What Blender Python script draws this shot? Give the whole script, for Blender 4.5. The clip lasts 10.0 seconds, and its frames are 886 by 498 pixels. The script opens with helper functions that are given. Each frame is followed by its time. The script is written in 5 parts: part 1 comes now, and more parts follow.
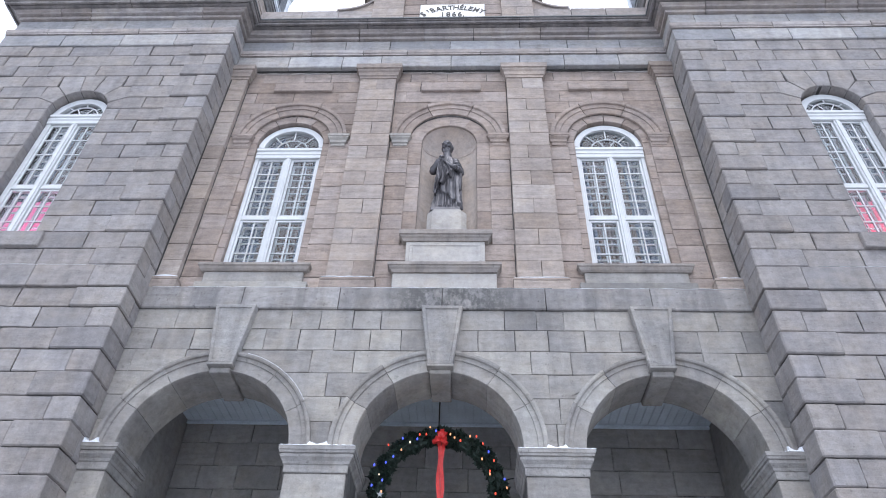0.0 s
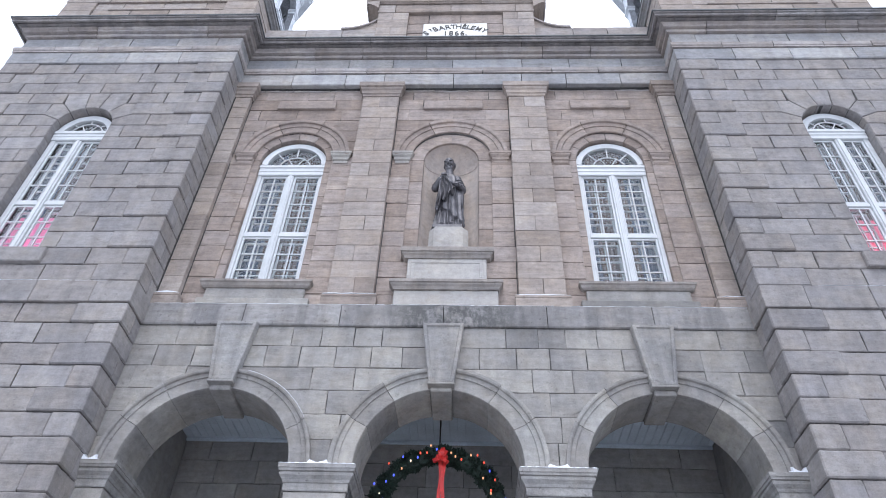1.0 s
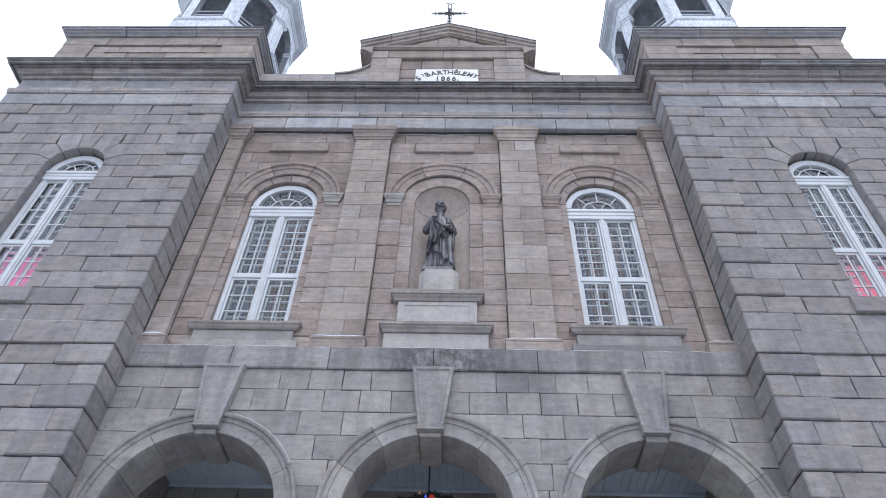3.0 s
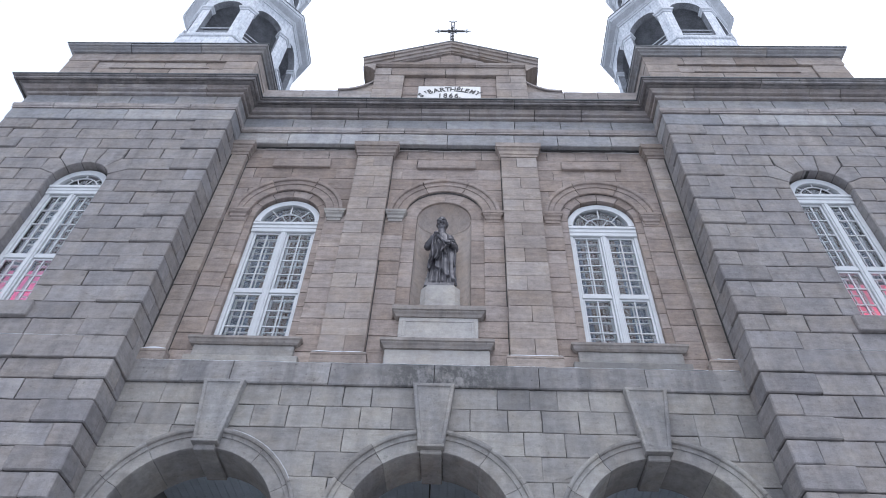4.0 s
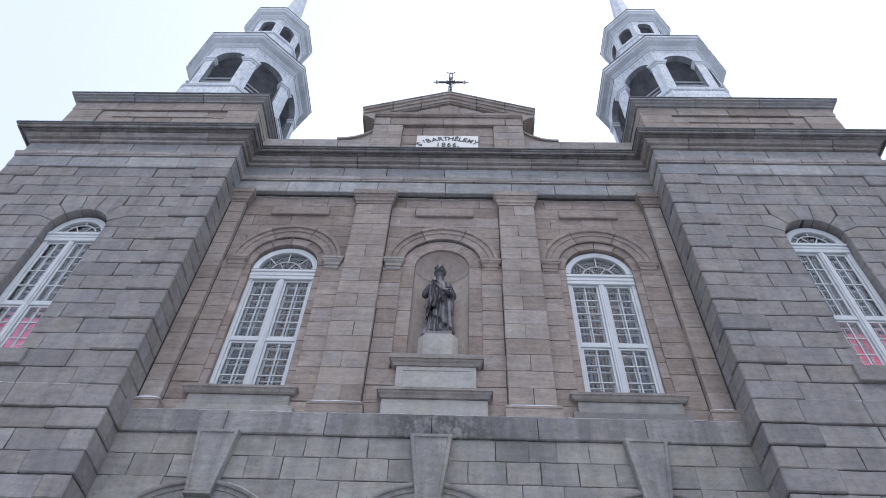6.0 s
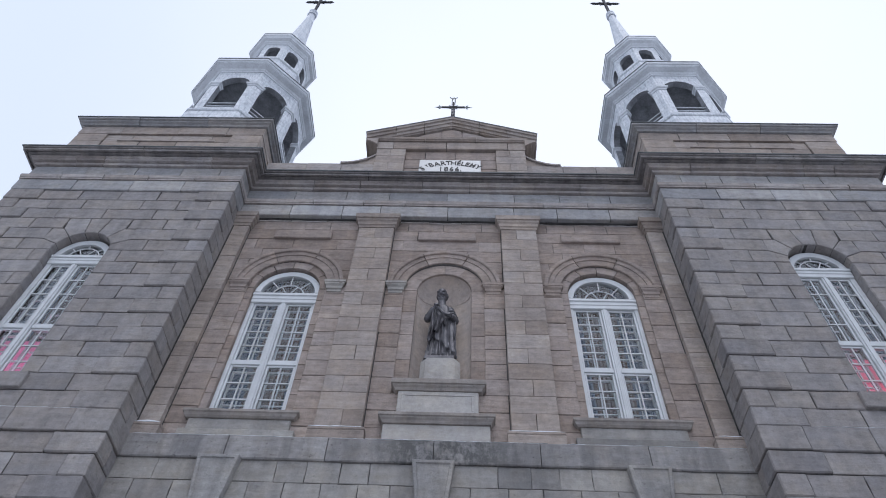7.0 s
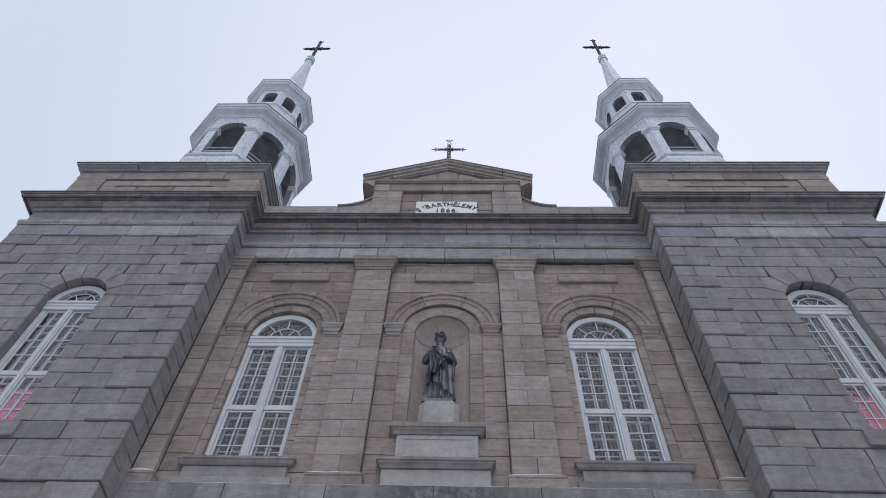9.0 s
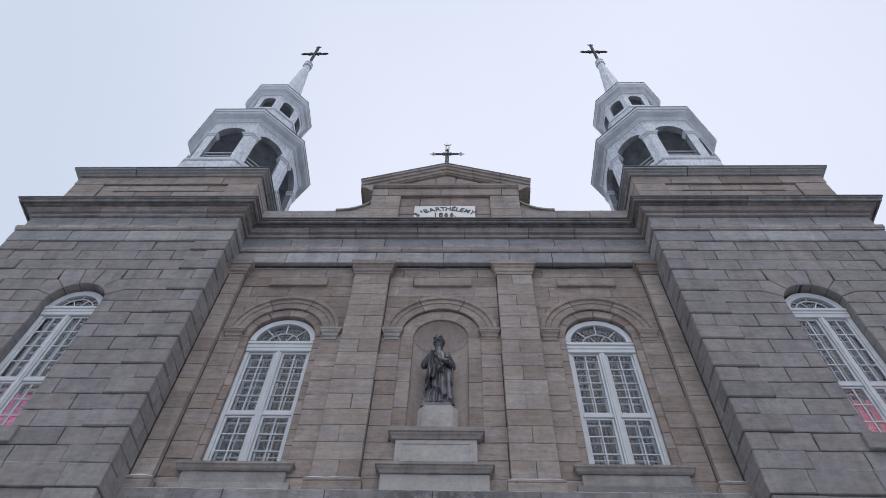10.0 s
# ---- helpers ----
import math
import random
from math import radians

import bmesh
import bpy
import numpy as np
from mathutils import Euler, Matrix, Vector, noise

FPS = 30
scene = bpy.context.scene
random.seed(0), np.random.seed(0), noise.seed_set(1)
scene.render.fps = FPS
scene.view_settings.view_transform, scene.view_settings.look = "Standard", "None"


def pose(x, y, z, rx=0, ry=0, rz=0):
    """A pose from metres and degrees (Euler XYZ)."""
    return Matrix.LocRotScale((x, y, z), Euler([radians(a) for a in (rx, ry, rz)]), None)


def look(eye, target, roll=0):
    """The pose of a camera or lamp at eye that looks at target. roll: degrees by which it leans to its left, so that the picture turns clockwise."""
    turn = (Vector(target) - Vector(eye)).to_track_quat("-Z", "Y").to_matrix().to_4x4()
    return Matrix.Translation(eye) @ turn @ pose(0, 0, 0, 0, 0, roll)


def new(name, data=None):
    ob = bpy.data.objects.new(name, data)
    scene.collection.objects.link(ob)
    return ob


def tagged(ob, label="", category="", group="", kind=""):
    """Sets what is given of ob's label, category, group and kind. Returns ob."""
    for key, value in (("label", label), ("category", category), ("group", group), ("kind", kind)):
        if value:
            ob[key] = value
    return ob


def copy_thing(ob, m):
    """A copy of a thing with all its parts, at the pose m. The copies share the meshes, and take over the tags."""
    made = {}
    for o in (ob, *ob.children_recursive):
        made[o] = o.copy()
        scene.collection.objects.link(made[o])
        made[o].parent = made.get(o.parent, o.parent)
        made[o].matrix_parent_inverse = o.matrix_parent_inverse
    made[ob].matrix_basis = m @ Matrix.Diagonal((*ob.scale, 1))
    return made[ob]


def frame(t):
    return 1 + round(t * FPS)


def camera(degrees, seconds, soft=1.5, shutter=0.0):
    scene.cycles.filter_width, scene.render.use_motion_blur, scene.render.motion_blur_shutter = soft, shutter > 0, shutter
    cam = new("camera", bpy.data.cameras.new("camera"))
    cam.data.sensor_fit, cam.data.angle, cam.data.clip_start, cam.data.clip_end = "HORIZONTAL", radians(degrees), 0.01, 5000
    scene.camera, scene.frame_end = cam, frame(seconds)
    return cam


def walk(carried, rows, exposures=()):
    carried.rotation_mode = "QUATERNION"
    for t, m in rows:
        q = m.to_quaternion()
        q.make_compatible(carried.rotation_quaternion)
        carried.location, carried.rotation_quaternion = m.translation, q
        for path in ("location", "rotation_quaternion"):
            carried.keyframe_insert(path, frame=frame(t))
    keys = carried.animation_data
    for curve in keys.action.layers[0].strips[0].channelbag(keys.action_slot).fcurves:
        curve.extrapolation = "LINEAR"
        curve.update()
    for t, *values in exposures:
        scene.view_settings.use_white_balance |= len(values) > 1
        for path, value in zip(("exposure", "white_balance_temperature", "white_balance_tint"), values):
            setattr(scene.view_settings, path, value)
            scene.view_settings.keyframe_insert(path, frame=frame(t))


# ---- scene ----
cam = camera(65.6, 10.0, soft=1.0)
# seconds, place, turn: a standing viewer tilts the camera up the facade
PATH = [
    (0.0, 0.488, -9.473, 1.568, 131.244, -1.587, 1.620),
    (0.5, 0.496, -9.473, 1.573, 131.929, -1.842, 1.621),
    (1.0, 0.503, -9.475, 1.572, 132.660, -1.888, 1.626),
    (1.5, 0.506, -9.475, 1.575, 133.624, -1.818, 1.033),
    (2.0, 0.506, -9.477, 1.582, 134.671, -1.753, 0.751),
    (2.5, 0.502, -9.479, 1.588, 135.550, -1.544, 0.803),
    (4.0, 0.498, -9.484, 1.596, 137.471, -1.942, 0.605),
    (4.5, 0.497, -9.490, 1.602, 138.643, -1.990, 0.572),
    (5.0, 0.494, -9.497, 1.605, 139.779, -1.841, 0.592),
    (5.5, 0.493, -9.507, 1.609, 140.674, -1.783, 0.423),
    (7.0, 0.490, -9.517, 1.619, 143.306, -2.127, 0.366),
    (7.5, 0.492, -9.525, 1.621, 144.986, -2.003, 0.540),
    (8.0, 0.495, -9.524, 1.617, 145.991, -1.899, 0.640),
    (8.5, 0.495, -9.523, 1.618, 146.399, -1.888, 0.646),
    (9.0, 0.494, -9.524, 1.622, 146.692, -1.568, 0.785),
    (9.5, 0.496, -9.521, 1.618, 147.017, -1.670, 0.781),
    (10.0, 0.494, -9.519, 1.617, 147.075, -1.364, 0.845),
]
# seconds, exposure, white point and tint: the picture darkens as more sky comes in
EXPOSE = [(0.0, 0.57, 5900, 13.5), (1.5, 0.46, 5900, 13.5), (2.5, 0.28, 5850, 13.5), (4.0, 0.08, 5820, 13.5), (5.5, -0.16, 5790, 13.5), (7.0, -0.38, 5840, 13.5), (8.0, -0.56, 5900, 13.5), (10.0, -0.66, 5960, 13.5)]
walk(cam, [(r[0], pose(*r[1:])) for r in PATH], exposures=EXPOSE)

# ---- light: overcast winter sky and a broad, weak sun ----
world = bpy.data.worlds.new("overcast_sky")
scene.world = world
world.use_nodes = True
wn = world.node_tree
wn.nodes.clear()
sky = wn.nodes.new("ShaderNodeTexSky")
sky.sky_type = "NISHITA"
sky.sun_disc = False
sky.sun_elevation = radians(61)
sky.sun_rotation = radians(175)
sky.dust_density = 3.0
wtc = wn.nodes.new("ShaderNodeTexCoord")
wno = wn.nodes.new("ShaderNodeTexNoise")
wno.inputs["Scale"].default_value = 1.6
wno.inputs["Detail"].default_value = 3.0
wn.links.new(wtc.outputs["Generated"], wno.inputs["Vector"])
wra = wn.nodes.new("ShaderNodeValToRGB")
wra.color_ramp.elements[0].position, wra.color_ramp.elements[0].color = 0.66, (8.3, 8.85, 9.5, 1)
wra.color_ramp.elements[1].position, wra.color_ramp.elements[1].color = 0.98, (10.7, 10.85, 11.2, 1)
wra.color_ramp.interpolation = "EASE"
# thin bright cloud beyond the church, thicker and bluer cloud all round
wdo = wn.nodes.new("ShaderNodeVectorMath")
wdo.operation, wdo.inputs[1].default_value = "DOT_PRODUCT", Vector((0.2, 0.62, 0.76)).normalized()
wn.links.new(wtc.outputs["Generated"], wdo.inputs[0])
wmu = wn.nodes.new("ShaderNodeMath")
wmu.operation, wmu.inputs[1].default_value, wmu.inputs[2].default_value = "MULTIPLY_ADD", 0.22, -0.11
wn.links.new(wno.outputs["Fac"], wmu.inputs[0])
wad = wn.nodes.new("ShaderNodeMath")
wn.links.new(wdo.outputs["Value"], wad.inputs[0])
wn.links.new(wmu.outputs[0], wad.inputs[1])
wn.links.new(wad.outputs[0], wra.inputs["Fac"])
wmx = wn.nodes.new("ShaderNodeMix")
wmx.data_type = "RGBA"
wmx.inputs[0].default_value = 0.86
wn.links.new(sky.outputs[0], wmx.inputs[6])
wn.links.new(wra.outputs[0], wmx.inputs[7])
wbg = wn.nodes.new("ShaderNodeBackground")
wbg.inputs["Strength"].default_value = 0.141
wn.links.new(wmx.outputs[2], wbg.inputs["Color"])
wou = wn.nodes.new("ShaderNodeOutputWorld")
wn.links.new(wbg.outputs[0], wou.inputs["Surface"])

sun_data = bpy.data.lights.new("sun", "SUN")
sun_data.energy, sun_data.angle, sun_data.color = 0.95, radians(20), (1.0, 0.955, 0.9)
sun = new("sun", sun_data)
sun.matrix_world = look((1, -12, 22), (0, 0, 0))


# ---- materials ----
def material(name):
    m = bpy.data.materials.new(name)
    m.use_nodes = True
    return m, m.node_tree, m.node_tree.nodes["Principled BSDF"]


def add(tree, kind, **values):
    n = tree.nodes.new(kind)
    for key, value in values.items():
        n.inputs[key].default_value = value
    return n


def mixed(tree, fac, a, b, mode="MIX"):
    m = tree.nodes.new("ShaderNodeMix")
    m.data_type, m.blend_type = "RGBA", mode
    for socket, value in ((m.inputs[0], fac), (m.inputs[6], a), (m.inputs[7], b)):
        if isinstance(value, bpy.types.NodeSocket):
            tree.links.new(value, socket)
        elif isinstance(value, tuple):
            socket.default_value = (*value, 1)
        else:
            socket.default_value = value
    return m.outputs[2]


def ramp(tree, source, stops):
    r = tree.nodes.new("ShaderNodeValToRGB")
    while len(r.color_ramp.elements) < len(stops):
        r.color_ramp.elements.new(0.5)
    for e, (at, c) in zip(r.color_ramp.elements, stops):
        e.position, e.color = at, (*c, 1)
    tree.links.new(source, r.inputs["Fac"])
    return r.outputs[0]


def noise_of(tree, scale, detail=4.0, stretch=None, rough=0.55, block=None):
    geo = tree.nodes.new("ShaderNodeNewGeometry")
    src = geo.outputs["Position"]
    if block is not None:
        # every block is cut from another spot of the bed
        far = tree.nodes.new("ShaderNodeVectorMath")
        far.operation, far.inputs[1].default_value = "SCALE", (0, 0, 0)
        far.inputs["Scale"].default_value = 83.0
        tree.links.new(block, far.inputs[0])
        away = tree.nodes.new("ShaderNodeVectorMath")
        tree.links.new(src, away.inputs[0])
        tree.links.new(far.outputs[0], away.inputs[1])
        src = away.outputs[0]
    if stretch:
        mp = tree.nodes.new("ShaderNodeMapping")
        mp.inputs["Scale"].default_value = stretch
        tree.links.new(src, mp.inputs["Vector"])
        src = mp.outputs[0]
    n = add(tree, "ShaderNodeTexNoise", Scale=scale, Detail=detail, Roughness=rough)
    tree.links.new(src, n.inputs["Vector"])
    return n.outputs["Fac"]


def bumped(tree, bsdf, source, strength, distance):
    b = add(tree, "ShaderNodeBump", Strength=strength, Distance=distance)
    tree.links.new(source, b.inputs["Height"])
    tree.links.new(b.outputs[0], bsdf.inputs["Normal"])


def stone_material(name, tones, streak=0.25, stain=0.25, relief=0.35, soot=0.0):
    """Dressed limestone: a tone per block, bedding streaks, weather stains, tooled face."""
    m, t, b = material(name)
    info = t.nodes.new("ShaderNodeObjectInfo")
    base = ramp(t, info.outputs["Random"], tones)
    cloud = noise_of(t, 1.1, 5.0, None, 0.6)
    base = mixed(t, 1.0, base, ramp(t, cloud, [(0.25, (0.86, 0.86, 0.87)), (0.75, (1.1, 1.09, 1.07))]), "MULTIPLY")
    rnd = info.outputs["Random"]
    odd = add(t, "ShaderNodeMath")
    odd.operation, odd.inputs[1].default_value = "MULTIPLY", 7.31
    t.links.new(rnd, odd.inputs[0])
    part_of = add(t, "ShaderNodeMath")
    part_of.operation = "FRACT"
    t.links.new(odd.outputs[0], part_of.inputs[0])
    much = add(t, "ShaderNodeMath")
    much.operation, much.inputs[1].default_value = "MULTIPLY", streak * 1.9
    t.links.new(part_of.outputs[0], much.inputs[0])
    much.use_clamp = True
    bed = noise_of(t, 1.6, 6.0, (0.8, 0.8, 6.0), 0.6, rnd)
    base = mixed(t, streak, base, ramp(t, bed, [(0.3, (0.62, 0.6, 0.58)), (0.7, (1.2, 1.19, 1.17))]), "MULTIPLY")
    patch = noise_of(t, 1.9, 6.0, None, 0.65, rnd)
    base = mixed(t, 0.65, base, ramp(t, patch, [(0.36, (0.93, 0.95, 0.99)), (0.5, (1.0, 1.0, 1.0)), (0.64, (1.1, 1.06, 0.99))]), "MULTIPLY")
    drip = noise_of(t, 1.0, 5.0, (3.2, 3.2, 0.45), 0.6)
    base = mixed(t, stain, base, ramp(t, drip, [(0.42, (1.0, 1.0, 1.0)), (0.72, (0.5, 0.5, 0.52))]), "MULTIPLY")
    grain = noise_of(t, 2.6, 6.0, (1.2, 1.2, 5.5), 0.7, rnd)
    base = mixed(t, much.outputs[0], base, ramp(t, grain, [(0.32, (0.7, 0.67, 0.64)), (0.48, (1.0, 1.0, 1.0)), (0.72, (1.16, 1.16, 1.16))]), "MULTIPLY")
    mott = noise_of(t, 9.0, 8.0, None, 0.7)
    base = mixed(t, 0.6, base, ramp(t, mott, [(0.28, (0.7, 0.7, 0.7)), (0.5, (1.0, 1.0, 1.0)), (0.74, (1.25, 1.24, 1.22))]), "MULTIPLY")
    pit = noise_of(t, 3.5, 6.0, (1.0, 1.0, 2.5), 0.75)
    base = mixed(t, stain, base, ramp(t, pit, [(0.6, (1.0, 1.0, 1.0)), (0.74, (0.42, 0.41, 0.4))]), "MULTIPLY")
    blot = noise_of(t, 4.0, 8.0, (1.0, 1.0, 1.5), 0.7, rnd)
    base = mixed(t, 0.5, base, ramp(t, blot, [(0.34, (0.8, 0.77, 0.74)), (0.5, (1.0, 1.0, 1.0)), (0.66, (1.13, 1.13, 1.14))]), "MULTIPLY")
    chip = noise_of(t, 13.0, 5.0, None, 0.6, rnd)
    base = mixed(t, stain, base, ramp(t, chip, [(0.3, (1.25, 1.25, 1.25)), (0.36, (1.0, 1.0, 1.0)), (0.62, (1.0, 1.0, 1.0)), (0.7, (0.5, 0.49, 0.48))]), "MULTIPLY")
    if soot:
        # black crust where water runs off above the middle arch
        geo = t.nodes.new("ShaderNodeNewGeometry")
        sep = t.nodes.new("ShaderNodeSeparateXYZ")
        t.links.new(geo.outputs["Position"], sep.inputs[0])
        near = ramp(t, sep.outputs[0], [(0.0, (1, 1, 1)), (0.5, (0.85, 0.85, 0.85)), (1.0, (0, 0, 0))])
        off = add(t, "ShaderNodeMath")
        off.operation, off.inputs[1].default_value, off.inputs[2].default_value = "MULTIPLY_ADD", 0.72, -0.14
        t.links.new(sep.outputs[0], off.inputs[0])
        far = add(t, "ShaderNodeMath")
        far.operation = "ABSOLUTE"
        t.links.new(off.outputs[0], far.inputs[0])
        t.links.new(far.outputs[0], near.node.inputs["Fac"])
        crust = mixed(t, 1.0, near, ramp(t, noise_of(t, 5.0, 8.0, (1, 1, 0.7), 0.75), [(0.4, (0, 0, 0)), (0.53, (0.9, 0.9, 0.9))]), "MULTIPLY")
        base = mixed(t, crust, base, (0.07, 0.07, 0.068))
    speck = noise_of(t, 60.0, 3.0)
    base = mixed(t, 0.3, base, ramp(t, speck, [(0.3, (0.7, 0.7, 0.7)), (0.7, (1.22, 1.22, 1.22))]), "MULTIPLY")
    t.links.new(base, b.inputs["Base Color"])
    b.inputs["Roughness"].default_value = 0.88
    mixn = add(t, "ShaderNodeMath")
    mixn.operation = "ADD"
    t.links.new(noise_of(t, 15.0, 8.0, None, 0.7), mixn.inputs[0])
    t.links.new(bed, mixn.inputs[1])
    bumped(t, b, mixn.outputs[0], relief, 0.018)
    return m


def plain_material(name, colour, rough=0.6, metal=0.0, vary=0.12, scale=6.0, bump=0.1, dirt=(0.6, 0.6, 0.6)):
    m, t, b = material(name)
    n = noise_of(t, scale, 5.0)
    lo, hi = tuple(c * (1 - vary) for c in colour), tuple(min(1, c * (1 + vary)) for c in colour)
    base = ramp(t, n, [(0.3, lo), (0.7, hi)])
    fine = noise_of(t, scale * 9, 3.0)
    base = mixed(t, 0.3 * vary / 0.12 if vary < 0.4 else 0.5, base, ramp(t, fine, [(0.35, dirt), (0.62, (1, 1, 1))]), "MULTIPLY")
    t.links.new(base, b.inputs["Base Color"])
    b.inputs["Roughness"].default_value, b.inputs["Metallic"].default_value = rough, metal
    bumped(t, b, fine, bump, 0.01)
    return m


GREY = stone_material("grey_limestone", [(0.0, (0.194, 0.190, 0.186)), (0.14, (0.273, 0.260, 0.247)), (0.5, (0.307, 0.294, 0.278)), (0.75, (0.332, 0.316, 0.294)), (1.0, (0.366, 0.353, 0.329))], 0.3, 0.5)
TOWER = stone_material("tower_limestone", [(0.0, (0.232, 0.220, 0.220)), (0.2, (0.265, 0.251, 0.248)), (0.4, (0.272, 0.249, 0.236)), (0.6, (0.278, 0.264, 0.264)), (0.8, (0.287, 0.266, 0.253)), (1.0, (0.315, 0.301, 0.300))], 0.28, 0.5, 0.6)
WARM = stone_material("warm_limestone", [(0.0, (0.266, 0.214, 0.183)), (0.15, (0.297, 0.244, 0.213)), (0.4, (0.322, 0.269, 0.238)), (0.7, (0.338, 0.284, 0.254)), (1.0, (0.367, 0.317, 0.289))], 0.5, 0.36, 0.7)
SHAFT = stone_material("pilaster_limestone", [(0.0, (0.271, 0.226, 0.196)), (0.2, (0.321, 0.275, 0.245)), (0.5, (0.348, 0.299, 0.265)), (0.8, (0.363, 0.317, 0.286)), (1.0, (0.393, 0.350, 0.320))], 0.42, 0.36, 0.6)
TRIM = stone_material("trim_limestone", [(0.0, (0.295, 0.265, 0.250)), (0.5, (0.351, 0.320, 0.305)), (1.0, (0.403, 0.377, 0.367))], 0.4, 0.45)
STRING = stone_material("blackened_limestone", [(0.0, (0.25, 0.24, 0.235)), (1.0, (0.32, 0.308, 0.3))], 0.3, 0.9, 0.35, 1.0)
KEY = stone_material("stained_keystone", [(0.0, (0.3, 0.29, 0.28)), (1.0, (0.33, 0.322, 0.312))], 0.3, 0.75, 0.8)
CORNICE = stone_material("sooty_cornice_stone", [(0.0, (0.222, 0.208, 0.206)), (0.5, (0.272, 0.258, 0.254)), (1.0, (0.316, 0.305, 0.303))], 0.5, 0.95, 0.6)
PALE = stone_material("pale_limestone", [(0.0, (0.371, 0.352, 0.330)), (1.0, (0.424, 0.404, 0.380))], 0.12, 0.2)
SILL = stone_material("weathered_sill_stone", [(0.0, (0.288, 0.262, 0.241)), (1.0, (0.345, 0.315, 0.291))], 0.45, 0.6)
STUCCO = stone_material("niche_stucco", [(0.0, (0.520, 0.450, 0.400)), (1.0, (0.530, 0.460, 0.410))], 0.1, 0.35, 0.15)
PORCH = stone_material("porch_limestone", [(0.0, (0.25, 0.243, 0.237)), (1.0, (0.33, 0.322, 0.315))], 0.2, 0.2)
DARKLIME = plain_material("dark_pointing_and_shade", (0.05, 0.049, 0.048), 0.95, 0, 0.4, 5.0, 0.4)
GREYJOINT = plain_material("grey_pointing", (0.085, 0.083, 0.08), 0.95, 0, 0.5, 4.0, 0.4)
LIME = plain_material("pointed_mortar", (0.085, 0.08, 0.076), 0.95, 0, 0.35, 5.0, 0.4)
MORTAR = plain_material("lime_mortar", (0.05, 0.049, 0.048), 0.95, 0, 0.25, 9.0, 0.4)
SNOW = plain_material("snow", (0.72, 0.74, 0.78), 0.7, 0, 0.05, 5.0, 0.3, (0.9, 0.9, 0.9))
WHITE = plain_material("white_paint", (0.56, 0.575, 0.585), 0.45, 0, 0.07, 4.0, 0.08, (0.82, 0.82, 0.82))
BRONZE = plain_material("dark_bronze", (0.1, 0.095, 0.102), 0.42, 0.35, 0.4, 7.0, 0.2, (0.6, 0.6, 0.62))
IRON = plain_material("black_iron", (0.02, 0.02, 0.023), 0.75, 0.0, 0.2, 9.0, 0.1)
# grey belfry lining, darkened so its colour carries the shade inside the openings
GLOOM = plain_material("shaded_grey_lining", (0.26, 0.27, 0.29), 0.8, 0, 0.3, 3.0, 0.2)
BLACK = plain_material("black_lettering", (0.012, 0.012, 0.012), 0.6, 0, 0.1, 9.0, 0.05)
PLAQUE = plain_material("white_marble", (0.46, 0.465, 0.46), 0.4, 0, 0.06, 3.0, 0.05, (0.85, 0.85, 0.85))
BOARD = plain_material("painted_board", (0.6, 0.67, 0.74), 0.6, 0, 0.1, 3.0, 0.15)
YARD = plain_material("trodden_snow", (0.5, 0.5, 0.51), 0.8, 0, 0.3, 0.7, 0.4, (0.6, 0.6, 0.6))
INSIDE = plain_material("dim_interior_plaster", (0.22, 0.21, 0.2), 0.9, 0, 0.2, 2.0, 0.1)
# curtain cloth; its blue also stands in for sky mirrored in the panes
CURTAIN = plain_material("net_curtain_sky_tint", (0.085, 0.125, 0.19), 0.9, 0, 0.15, 3.0, 0.1)
DRAPE = plain_material("brown_drape", (0.17, 0.115, 0.085), 0.9, 0, 0.3, 2.0, 0.1)
LEAD = plain_material("lead_flashing", (0.06, 0.068, 0.072), 0.6, 0.0, 0.15, 4.0, 0.1)
FIR = plain_material("fir_needles", (0.014, 0.03, 0.02), 0.6, 0, 0.45, 14.0, 0.3)
RIBBON = plain_material("red_ribbon", (0.62, 0.035, 0.03), 0.45, 0, 0.2, 12.0, 0.15, (0.7, 0.6, 0.6))
SILVER = plain_material("silver_foil", (0.4, 0.42, 0.42), 0.45, 0.6, 0.1, 20.0, 0.1)


